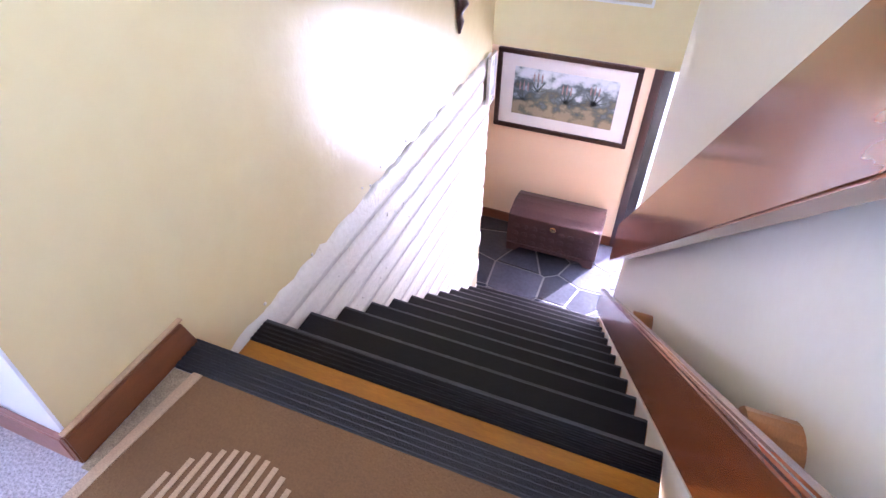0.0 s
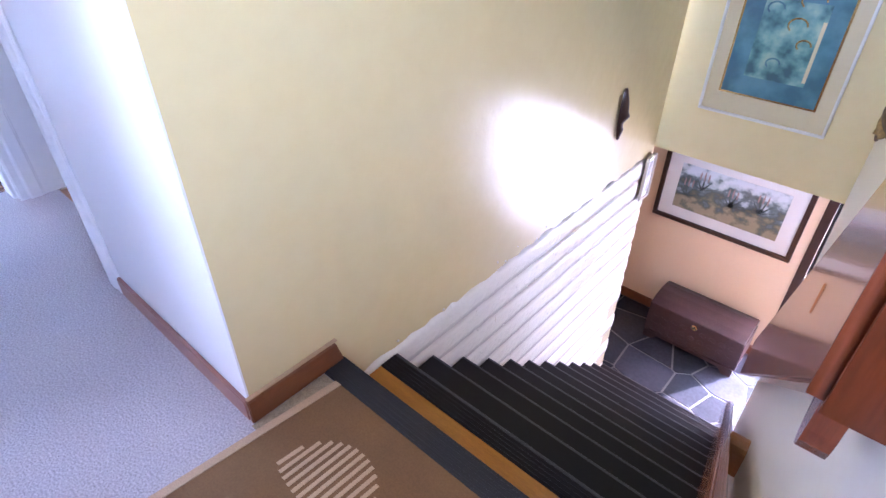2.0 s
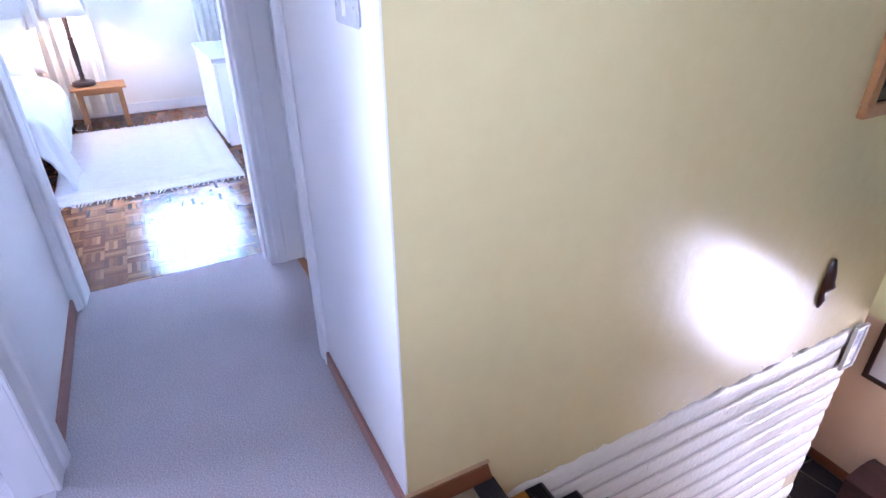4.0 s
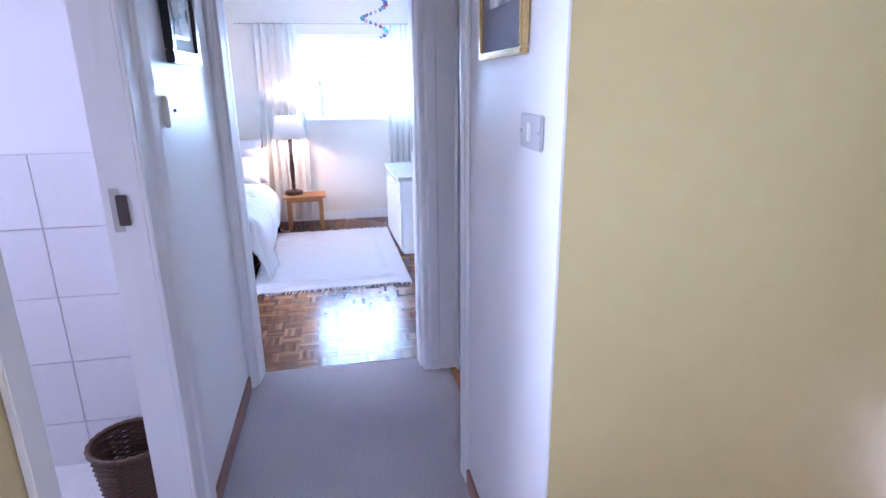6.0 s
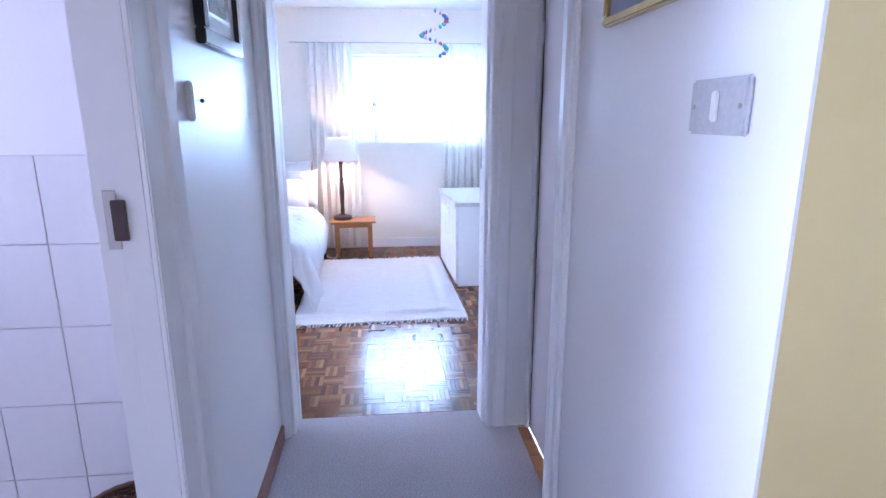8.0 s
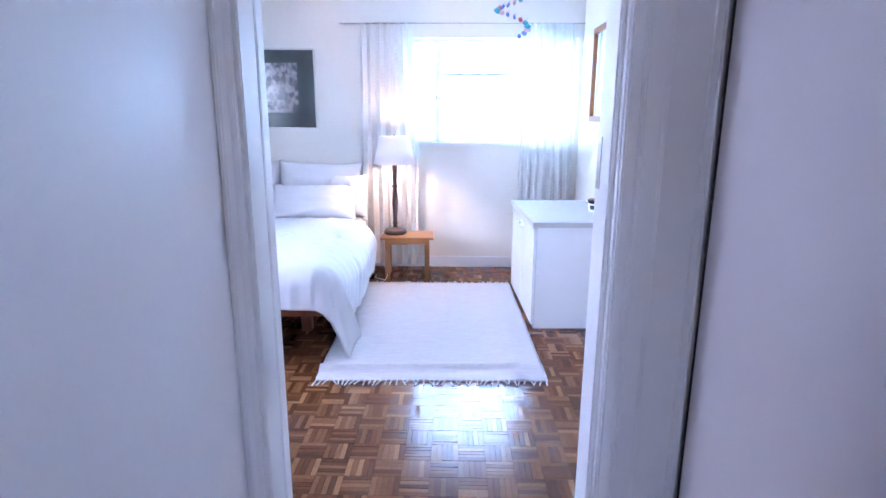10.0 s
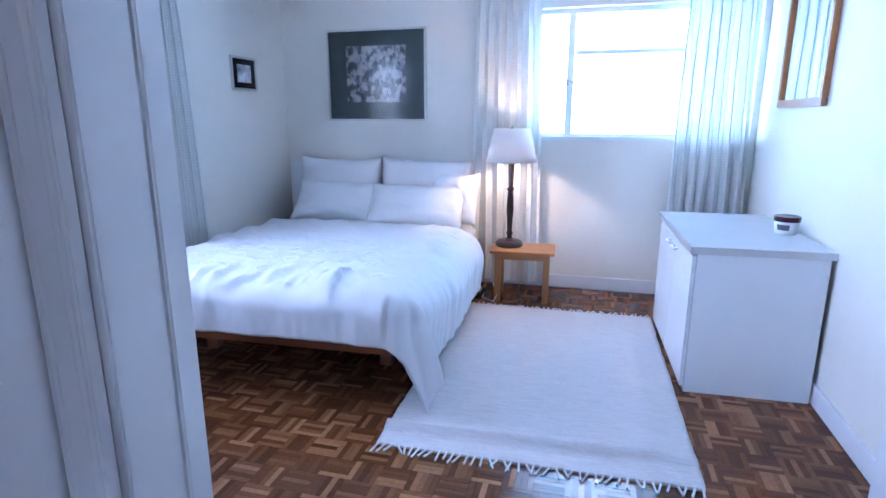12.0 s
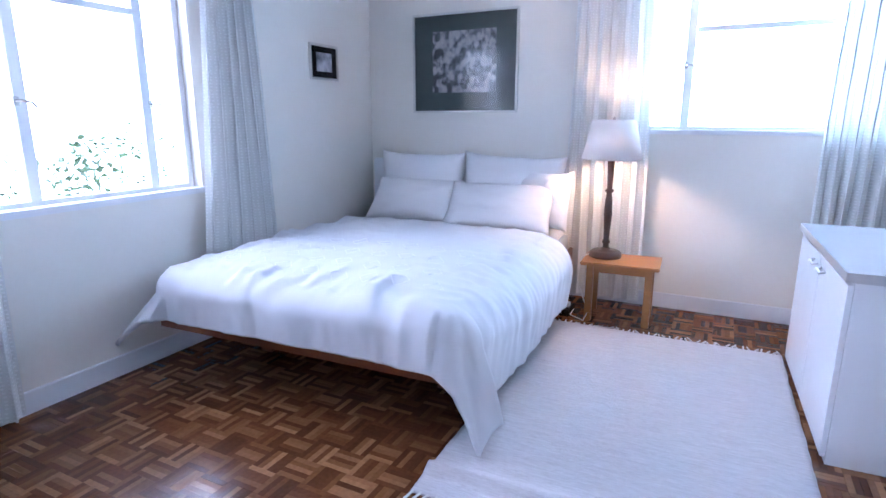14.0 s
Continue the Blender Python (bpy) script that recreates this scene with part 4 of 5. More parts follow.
door_glass = thing("glass_door", pose(0, 0, 0), "dark-framed glazed entrance door letting in bright daylight", "door")
boxes("stile", BLACK_FRAME, [(0.905, 0.975, 3.68, 3.73, LOW_Z, -0.222)], door_glass, bevel=0.003)
boxes("stile", BLACK_FRAME, [(1.93, 1.998, 3.68, 3.73, LOW_Z, -0.222)], door_glass, bevel=0.003)
boxes("rail", BLACK_FRAME, [(0.975, 1.93, 3.68, 3.73, LOW_Z, LOW_Z + 0.10)], door_glass, bevel=0.003)
boxes("rail", BLACK_FRAME, [(0.975, 1.93, 3.68, 3.73, -0.30, -0.222)], door_glass, bevel=0.003)
pane = boxes("pane", GLASS, [(0.975, 1.93, 3.70, 3.706, LOW_Z + 0.10, -0.30)], door_glass)
pane.visible_shadow = False
boxes("architrave", DARK_WOOD, [(0.845, 0.905, 3.632, 3.6495, LOW_Z, -0.18)], door_glass, "dark door architrave", 0.003)

# crazy-paved slate: cells round scattered seeds, clipped half-plane by half-plane
slate = structure(boxes("floor_slate", GROUT, [(-1.2, 2.2, 2.3, 3.63, LOW_Z - 0.006, LOW_Z - 0.0045)]), "dark slate crazy paving with pale joints", "floor")
rnd = random.Random(11)
seeds = [(-1.2 + 0.34 * i + rnd.uniform(-0.13, 0.13), 2.35 + 0.30 * j + rnd.uniform(-0.11, 0.11)) for i in range(11) for j in range(5)]
for sx, sy in seeds:
    poly = [(-1.2, 2.3), (2.2, 2.3), (2.2, 3.63), (-1.2, 3.63)]
    for qx, qy in seeds:
        if (qx, qy) == (sx, sy):
            continue
        dx, dy = qx - sx, qy - sy
        dist = math.hypot(dx, dy)
        if dist > 1.0:
            continue
        lim = dist / 2 - 0.008
        cut = []
        for i in range(len(poly)):
            a, b = poly[i], poly[(i + 1) % len(poly)]
            da = ((a[0] - sx) * dx + (a[1] - sy) * dy) / dist - lim
            db = ((b[0] - sx) * dx + (b[1] - sy) * dy) / dist - lim
            if da <= 0:
                cut.append(a)
            if da * db < 0:
                f = da / (da - db)
                cut.append((a[0] + f * (b[0] - a[0]), a[1] + f * (b[1] - a[1])))
        poly = cut
        if len(poly) < 3:
            break
    if len(poly) >= 3:
        part("slate", extrude(poly, (LOW_Z - 0.0045, LOW_Z + rnd.uniform(0.0, 0.002)), "z"), SLATE, slate)


# ---- bedroom: windows and curtains ----
def window(name, m, wide, high, posts, bars, label, handles=()):
    """A steel window in its x-z plane, sill at z = 0, seen from -y. posts: (x, z0, z1); bars: (z, x0, x1)."""
    w = thing(name, m, label, "window", kind="structure")
    fr = [(0, 0.035, 0, 0.04, 0, high), (wide - 0.035, wide, 0, 0.04, 0, high), (0.035, wide - 0.035, 0, 0.04, 0, 0.035), (0.035, wide - 0.035, 0, 0.04, high - 0.035, high)]
    boxes("window_frame", GLOSS_WHITE, fr, w, bevel=0.003)
    for x, z0, z1 in posts:
        boxes("mullion", GLOSS_WHITE, [(x - 0.026, x + 0.026, 0.002, 0.038, z0, z1)], w, bevel=0.003)
    for z, x0, x1 in bars:
        boxes("transom", GLOSS_WHITE, [(x0, x1, 0.003, 0.037, z - 0.016, z + 0.016)], w, bevel=0.003)
    g = boxes("pane", GLASS, [(0.035, wide - 0.035, 0.018, 0.022, 0.035, high - 0.035)], w)
    g.visible_shadow = False
    for hx, hz in handles:
        h_ = part("handle", tube([(hx, -0.004, hz), (hx + 0.012, -0.030, hz + 0.002), (hx + 0.045, -0.034, hz - 0.004), (hx + 0.075, -0.030, hz - 0.035)], 0.006, 8), STEEL, w, "worn steel window handle", True)
        boxes("handle_plate", STEEL, [(hx - 0.012, hx + 0.012, -0.004, 0.002, hz - 0.02, hz + 0.02)], h_, bevel=0.002)
    return w


win_far = window("window_far", pose(FAR_X - 0.075, -0.88, 1.20, 0, 0, 90), 1.55, 0.95, [(0.27, 0.035, 0.915), (1.22, 0.035, 0.915)], [(0.637, 0.30, 1.13)], "white steel window with a fixed pane and side casements", [(0.25, 0.42)])
structure(boxes("sill_far", GLOSS_WHITE, [(FAR_X - 0.07, FAR_X + 0.014, -0.895, 0.684, 1.185, 1.215)], bevel=0.004), "white painted window sill", "sill")
win_side = window("window_side", pose(-2.80, LEFT_Y - 0.07, 0.89, 0, 0, 180), 1.26, 1.21, [(0.42, 0.035, 1.175), (1.02, 0.035, 1.175)], [(0.92, 0.44, 1.0)], "wide white steel window with casements", [(1.04, 0.47), (0.40, 0.47)])
structure(boxes("sill_side", GLOSS_WHITE, [(-4.075, -2.785, LEFT_Y - 0.06, LEFT_Y + 0.016, 0.872, 0.905)], bevel=0.004), "white painted window sill", "sill")
for z in (1.13, 1.40, 1.67, 1.94):
    structure(part("burglar_bar", tube([(-3.22, LEFT_Y - 0.13, z), (-2.81, LEFT_Y - 0.13, z)], 0.006, 8), GLOSS_WHITE), "thin white burglar bar outside the window", "burglar bar")


def curtain(name, m, wide, z0, z1, folds, label, seed, taper=1.0):
    """A gathered curtain in its x-z plane, deep folds along y, with pinch pleats at the top."""
    rnd_ = random.Random(seed)
    phase = [rnd_.uniform(-0.5, 0.5) for _ in range(folds + 2)]
    amps = [rnd_.uniform(0.65, 1.25) for _ in range(folds + 2)]
    nx, nz = folds * 12, 26
    bm_ = bmesh.new()
    uvl = bm_.loops.layers.uv.new("UVMap")
    grid = []
    for j in range(nz + 1):
        v = j / nz
        z = z0 + (z1 - z0) * v
        row = []
        for i in range(nx + 1):
            u = i / nx
            f = u * folds
            k = int(min(f, folds - 1))
            soft_ = min(1.0, (1 - v) * 9 + 0.32)
            spread = 1 - (1 - taper) * (v if taper < 1 else 0)
            wob = 0.018 * math.sin(3.1 * v + phase[k] * 4) * (1 - v)
            y = -0.032 * amps[k] * soft_ * math.sin(2 * math.pi * f + 0.5 * phase[k] * (1 - v)) * (1 + 0.25 * (1 - v)) + 0.010 * math.sin(7 * math.pi * f) * (1 if v > 0.93 else 0.15)
            x = wide * ((u - 0.5) * spread + 0.5) + 0.014 * math.sin(4 * math.pi * f + phase[k]) * soft_ + wob
            row.append((bm_.verts.new((x, y, z)), (u * wide * 2.1, z)))
        grid.append(row)
    for j in range(nz):
        for i in range(nx):
            q = (grid[j][i], grid[j][i + 1], grid[j + 1][i + 1], grid[j + 1][i])
            fc = bm_.faces.new([p[0] for p in q])
            for lp, p in zip(fc.loops, q):
                lp[uvl].uv = p[1]
    c_ = part(name, bm_, CURTAIN, None, smooth=True, at=m)
    return tagged(c_, label, "curtain", "bedroom curtains")


curtain("curtain", pose(FAR_X + 0.085, -1.345, 0, 0, 0, 90), 0.56, 0.045, 2.26, 6, "grey-beige dotted curtain drawn aside beside the lamp", 1, 0.86)
curtain("curtain", pose(FAR_X + 0.085, 0.125, 0, 0, 0, 90), 0.54, 0.045, 2.26, 7, "grey-beige dotted curtain behind the white cabinet", 2, 0.8)
curtain("curtain", pose(-3.985, LEFT_Y + 0.075, 0, 0, 0, 180), 0.61, 0.40, 2.215, 6, "grey-beige dotted curtain behind the bed", 3, 0.58)
curtain("curtain", pose(-2.56, LEFT_Y + 0.075, 0, 0, 0, 180), 0.43, 0.03, 2.215, 5, "grey-beige dotted curtain hanging to the floor", 4)
for nm, pts in (("far", [(FAR_X + 0.085, -1.49, 2.258), (FAR_X + 0.085, 0.70, 2.262)]), ("side", [(-4.62, LEFT_Y + 0.075, 2.22), (-2.2, LEFT_Y + 0.075, 2.22)])):
    rod = thing("curtain_rod", pose(0, 0, 0), "thin steel curtain rod on wall hooks", "curtain rod", "curtain rods")
    part("rod", tube(pts, 0.005, 8), ROD, rod)
    for f in (0.02, 0.5, 0.98):
        p = Vector(pts[0]).lerp(Vector(pts[1]), f)
        q = Vector((FAR_X, p.y, p.z)) if nm == "far" else Vector((p.x, LEFT_Y, p.z))
        part("hook", tube([p, q], 0.004, 6), ROD, rod)

# shrub outside the side window
shrub = thing("shrub", pose(-3.88, -3.68, -2.5), "leafy shrub seen through the side window", "shrub")
rnd = random.Random(21)
bm = bmesh.new()
tips = []
for k in range(26):
    a, r = rnd.uniform(0, 6.283), rnd.uniform(0.1, 0.9)
    tip = Vector((r * 0.75 * math.cos(a), r * 0.2 * math.sin(a), 3.38 + rnd.uniform(-0.22, 0.22)))
    tips.append(tip)
    t0 = tube([(0, 0, 0), tip * 0.5 + Vector((rnd.uniform(-0.1, 0.1), 0, 0.2)), tip], 0.004, 5)
    tmp = bpy.data.meshes.new("tmp")
    t0.to_mesh(tmp); t0.free(); bm.from_mesh(tmp); bpy.data.meshes.remove(tmp)
part("stems", bm, LEAF, shrub)
bm = bmesh.new()
for tip in tips:
    for k in range(24):
        c = tip + Vector((rnd.gauss(0, 0.07), rnd.gauss(0, 0.05), rnd.gauss(0, 0.06)))
        d, s_ = Vector((rnd.uniform(-1, 1), rnd.uniform(-1, 1), rnd.uniform(-0.6, 0.8))).normalized(), rnd.uniform(0.03, 0.055)
        side = d.orthogonal().normalized() * s_ * 0.42
        bm.faces.new([bm.verts.new(c), bm.verts.new(c + d * s_ * 0.5 + side), bm.verts.new(c + d * s_), bm.verts.new(c + d * s_ * 0.5 - side)])
part("leaves", bm, LEAF, shrub)

# ---- bed ----
BX0, BTOP = -5.74, 0.555
BED_POSE = pose(-3.57, -1.965, 0, 0, 0, 2.3) @ Matrix.Translation((3.57, 1.98, 0))   # stands slightly askew in the room
bed = thing("bed", BED_POSE, "double bed with an orange-brown wooden frame and pale headboard", "bed")
boxes("foot_rail", BED_WOOD, [(-3.585, -3.555, -2.79, -1.19, 0.278, 0.375)], bed, bevel=0.004)
boxes("side_rail", BED_WOOD, [(BX0, -3.586, -2.79, -2.765, 0.278, 0.375)], bed, bevel=0.004)
boxes("side_rail", BED_WOOD, [(BX0, -3.586, -1.215, -1.19, 0.278, 0.375)], bed, bevel=0.004)
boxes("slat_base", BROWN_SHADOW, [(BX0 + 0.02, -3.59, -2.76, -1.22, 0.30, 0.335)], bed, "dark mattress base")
for x, y in ((-4.05, -2.55), (-4.05, -1.45), (-5.6, -2.70), (-5.6, -1.27)):
    boxes("leg", BED_WOOD, [(x - 0.035, x + 0.035, y - 0.035, y + 0.035, 0.0, 0.305)], bed, bevel=0.004)
boxes("headboard", GLOSS_WHITE, [(-5.795, -5.740, -2.86, -1.17, 0.15, 0.970)], bed, "pale padded headboard", 0.012)
boxes("mattress", LINEN, [(BX0 + 0.005, -3.62, -2.755, -1.225, 0.336, 0.50)], bed, "white mattress", 0.03, smooth=True, segments=3)


def duvet():
    """A thick duvet that lies on the mattress and hangs over three sides, lowest at its corners."""
    xh, xf, yl, yr = -5.14, -3.66, -2.72, -1.28
    over_f, over_l, over_r = 0.325, 0.42, 0.56
    nu, nv = 170, 150
    bm_ = bmesh.new()
    grid = []
    for j in range(nv + 1):
        sx = xh + (xf + over_f - xh) * j / nv
        row = []
        for i in range(nu + 1):
            sy = (yl - over_l) + (yr + over_r - yl + over_l) * i / nu
            dx, dr, dl = max(0, sx - xf), max(0, sy - yr), max(0, yl - sy)
            dy = dr if dr else dl
            d = math.hypot(dx, dy)
            x, y = min(sx, xf), min(max(sy, yl), yr)
            z = 0.0
            if d > 0:
                ux, uy = dx / d, (1 if dr else -1) * dy / d
                rad = 0.13 + (0.075 * (dr / d) ** 2 * min(1.0, max(0.0, (xf + 0.25 - sx) / 0.8)) if dr else 0.0)
                a = min(d / rad, math.pi / 2)
                outw, drop = rad * math.sin(a), rad * (1 - math.cos(a))
                rest = max(0.0, d - rad * math.pi / 2)
                outw += (-0.10 if dy else 0.04) * rest if not (dy and dx) else (0.26 if dr else 0.70) * rest
                drop += (0.80 if dl and dx else 0.98) * rest
                around = y if not dy else (x if not dx else x + y + math.atan2(dy, dx) * 0.2)
                k1 = noise.noise((around * 4.2, 3.1, 0.2)) + 0.6 * noise.noise((around * 12.5, 7.7, d * 2)) + 0.4 * noise.noise((around * 27, 1.7, d * 7))
                ripple = k1 * min(d * 0.1, 0.015) + 0.006 * min(1, d * 4) * (max(0.0, 1 - abs(noise.noise((around * 7.0, d * 1.5, 6.1))) * 3.5) - 0.3)
                if dr and dx:
                    ripple += 0.018 * math.sin(math.atan2(dr, dx) * 5.2 - 0.6) * min(1, d * 2.5)
                x += ux * (outw + ripple)
                y += uy * (outw + ripple)
                z = -drop
            inside = min(xf - sx, sy - yl, yr - sy)
            puff = 0.040 * (1 - math.exp(-max(inside, 0) / 0.30)) + 0.012 * max(0, min(1, (sx - xh) / 0.3))
            near_edge = math.exp(-abs(inside) / 0.20)
            along = sy if (xf - sx) < min(sy - yl, yr - sy) else sx
            ridge = 0.008 * max(0.0, 1 - abs(noise.noise((x * 2.6 + y * 0.8, y * 4.2 - x * 1.3, 7.7))) * 4.5) + 0.008 * max(0.0, 1 - abs(noise.noise((x * 5.5 - y, y * 6.0 + x * 2.2, 2.7))) * 4)
            fold = noise.noise((along * 6.5 + inside * 1.5, inside * 1.3, 5.5)) + 0.6 * noise.noise((along * 14 - inside * 3, inside * 2.4, 8.5)) + 0.35 * noise.noise((along * 26, inside * 6, 1.5))
            corner = min(math.hypot(xf - sx, sy - yl), math.hypot(xf - sx, yr - sy))
            pucker = max(0.0, 1 - abs(noise.noise((along * 8.0 + 1.2 * noise.noise((along * 3, inside * 3, 4)), inside * 1.6, 3.3))) * 3.2) - 0.35
            gather = (0.040 * fold * near_edge + 0.030 * pucker * math.exp(-abs(inside + 0.03) / 0.10)) * min(1.0, corner / 0.35)
            wr = 0.012 * noise.noise((x * 2.1, y * 2.4, 0.3)) + 0.008 * noise.noise((x * 6.5, y * 5.5, 1.7)) + 0.003 * noise.noise((x * 15, y * 17, 4.1))
            z = max(0.022 + 0.008 * noise.noise((x * 8, y * 8, 0)), BTOP + 0.01 + z + puff + (wr + ridge) * math.exp(-d / 0.14) + gather * math.exp(-d / 0.16))
            y = max(y, LEFT_Y + 0.03)
            row.append(bm_.verts.new((x, y, z)))
        grid.append(row)
    for j in range(nv):
        for i in range(nu):
            bm_.faces.new((grid[j][i], grid[j][i + 1], grid[j + 1][i + 1], grid[j + 1][i]))
    ob = part("duvet", bm_, LINEN, None, smooth=True, at=BED_POSE)
    sol_ = ob.modifiers.new("padding", "SOLIDIFY")
    sol_.thickness, sol_.offset = 0.022, -1
    flat = [v.co.copy() for v in ob.data.vertices if v.co.z > BTOP - 0.06]
    for row, x in enumerate((-4.36, -4.16, -3.96, -3.80)):
        for col in range(9):
            cx, cy = x, yl + 0.12 + 0.16 * col + (0.08 if row % 2 else 0.0)
            if cy > yr - 0.06:
                continue
            pts = []
            for k in range(17):
                q = k / 4
                i, f = int(q) % 4, q - int(q)
                a, b = ((0.055, 0), (0, 0.048), (-0.055, 0), (0, -0.048))[i], ((0.055, 0), (0, 0.048), (-0.055, 0), (0, -0.048))[(i + 1) % 4]
                px, py = cx + a[0] + f * (b[0] - a[0]), cy + a[1] + f * (b[1] - a[1])
                near = min(flat, key=lambda c: (c.x - px) ** 2 + (c.y - py) ** 2)
                pts.append((px, py, near.z))
            part("embroidered_diamond", tube(pts, 0.0022, 4), SATIN, ob, "satin-stitched white diamond", True)
    return tagged(ob, "puffy white cotton duvet hanging over the bed's foot and sides", "duvet")


duvet()


def pillow(m, wide, high, thick, seed, label):
    bm_ = bmesh.new()
    n_ = 26
    sheets = []
    for side in (1, -1):
        rows = []
        for j in range(n_ + 1):
            v = 2 * j / n_ - 1
            row = []
            for i in range(n_ + 1):
                u = 2 * i / n_ - 1
                e = max(0.0, (1 - abs(u) ** 2.6) * (1 - abs(v) ** 2.6)) ** 0.55
                pinch = 1 - 0.06 * (1 - abs(v) ** 2)
                pv = 1 - 0.13 * (1 - abs(u) ** 3) * abs(v) ** 3
                crease = 0.018 * noise.noise((u * 2.2 + seed, v * 2.4, seed)) + 0.006 * noise.noise((u * 7, v * 6 + seed, 2)) * (0.4 + abs(u))
                row.append(bm_.verts.new((wide / 2 * u * pinch, side * (thick / 2 * e + crease * e), high / 2 * v * pv)))
            rows.append(row)
        sheets.append(rows)
    for rows in sheets:
        for j in range(n_):
            for i in range(n_):
                bm_.faces.new((rows[j][i], rows[j][i + 1], rows[j + 1][i + 1], rows[j + 1][i]))
    bmesh.ops.remove_doubles(bm_, verts=bm_.verts[:], dist=0.0012)
    return tagged(part("pillow", bm_, PILLOW_LINEN, None, smooth=True, at=m), label, "pillow", "bed pillows")


# the pillows' wide side runs along the headboard; they lean on it
pillow(pose(-5.635, -2.44, 0.82, -10, 0, 91), 0.75, 0.45, 0.22, 1.0, "white cotton pillow propped against the headboard")
pillow(pose(-5.625, -1.70, 0.82, -10, 2, 92), 0.77, 0.45, 0.22, 2.0, "white cotton pillow propped against the headboard")
pillow(pose(-5.40, -2.38, 0.695, -42, 0, 92), 0.72, 0.40, 0.19, 3.0, "white cotton pillow leaning on the pillows behind it")
pillow(pose(-5.375, -1.70, 0.695, -42, 0, 94), 0.77, 0.40, 0.19, 4.0, "white cotton pillow leaning on the pillows behind it")
pillow(pose(-5.52, -1.43, 0.74, -18, 0, 88), 0.38, 0.42, 0.16, 5.0, "crumpled white pillow tucked at the bed's edge")

# ---- bedside table and lamp ----
tbl = thing("bedside_table", pose(-5.455, -0.872, 0, 0, 0, 3), "small honey pine bedside table", "table")
boxes("tabletop", PINE, [(-0.165, 0.165, -0.238, 0.238, 0.376, 0.398)], tbl, bevel=0.005)
for sx in (-1, 1):
    for sy in (-1, 1):
        boxes("leg", PINE, [(sx * 0.122 - 0.020, sx * 0.122 + 0.020, sy * 0.178 - 0.022, sy * 0.178 + 0.022, 0, 0.376)], tbl, bevel=0.004)
for sx in (-1, 1):
    boxes("apron", PINE, [(sx * 0.122 - 0.010, sx * 0.122 + 0.010, -0.156, 0.156, 0.330, 0.376)], tbl, bevel=0.002)
for sy in (-1, 1):
    boxes("apron", PINE, [(-0.102, 0.102, sy * 0.178 - 0.010, sy * 0.178 + 0.010, 0.330, 0.376)], tbl, bevel=0.002)
lamp = thing("table_lamp", Matrix.Translation((-5.485, -0.985, 0.399)) @ Matrix.Diagonal((1.04, 1.04, 1.038, 1)), "lit table lamp with a dark turned stem and white shade", "lamp")
part("base", lathe([(0.0, 0.0), (0.096, 0.0), (0.100, 0.008), (0.096, 0.032), (0.080, 0.042), (0.03, 0.046), (0.024, 0.06)], 32), DARK_WOOD, lamp, smooth=True)
part("stem", lathe([(0.020, 0.058), (0.018, 0.085), (0.024, 0.092), (0.024, 0.102), (0.017, 0.112), (0.021, 0.20), (0.026, 0.27), (0.022, 0.36), (0.016, 0.405), (0.026, 0.415), (0.026, 0.424), (0.016, 0.434), (0.019, 0.53), (0.022, 0.60), (0.012, 0.625), (0.012, 0.68)], 24), DARK_WOOD, lamp, "dark turned wooden stem", True)
shade = part("shade", lathe([(0.178, 0.615), (0.128, 0.848)], 40, False), SHADE, lamp, "white tapered cloth shade", True)
sol = shade.modifiers.new("cloth", "SOLIDIFY")
sol.thickness = 0.002
part("bulb", lathe([(0.012, 0.68), (0.014, 0.70), (0.028, 0.735), (0.030, 0.755), (0.018, 0.782), (0.004, 0.79)], 16), BULB, lamp, "glowing bulb", True)
light = new("bedside_lamp_light", bpy.data.lights.new("bedside_lamp_light", "POINT"))
light.data.energy, light.data.color, light.data.shadow_soft_size = 24.0, (1.0, 0.70, 0.40), 0.035
light.location = (-5.485, -0.985, 1.157)
part("finial", lathe([(0.006, 0.84), (0.010, 0.85), (0.004, 0.865)], 12), STEEL, lamp)
cord = part("lamp_lead", tube([(-5.49, -1.09, 0.406), (-5.44, -1.125, 0.395), (-5.37, -1.135, 0.25), (-5.31, -1.04, 0.06), (-5.27, -1.06, 0.012), (-5.34, -1.16, 0.012), (-5.50, -1.17, 0.012)], 0.004, 6), PLASTIC, None, smooth=True)
tagged(cord, "white electric flex trailing from table to floor", "flex")
box_ = thing("power_strip", pose(-5.40, -1.20, 0), "dark multi-plug block on the floor beside the bed", "power strip")
boxes("body", BLACK_FRAME, [(-0.10, 0.08, -0.035, 0.035, 0.0, 0.045)], box_, bevel=0.006)
boxes("plug", PLASTIC, [(-0.03, 0.02, -0.02, 0.02, 0.045, 0.075)], box_, "white plug", 0.005)

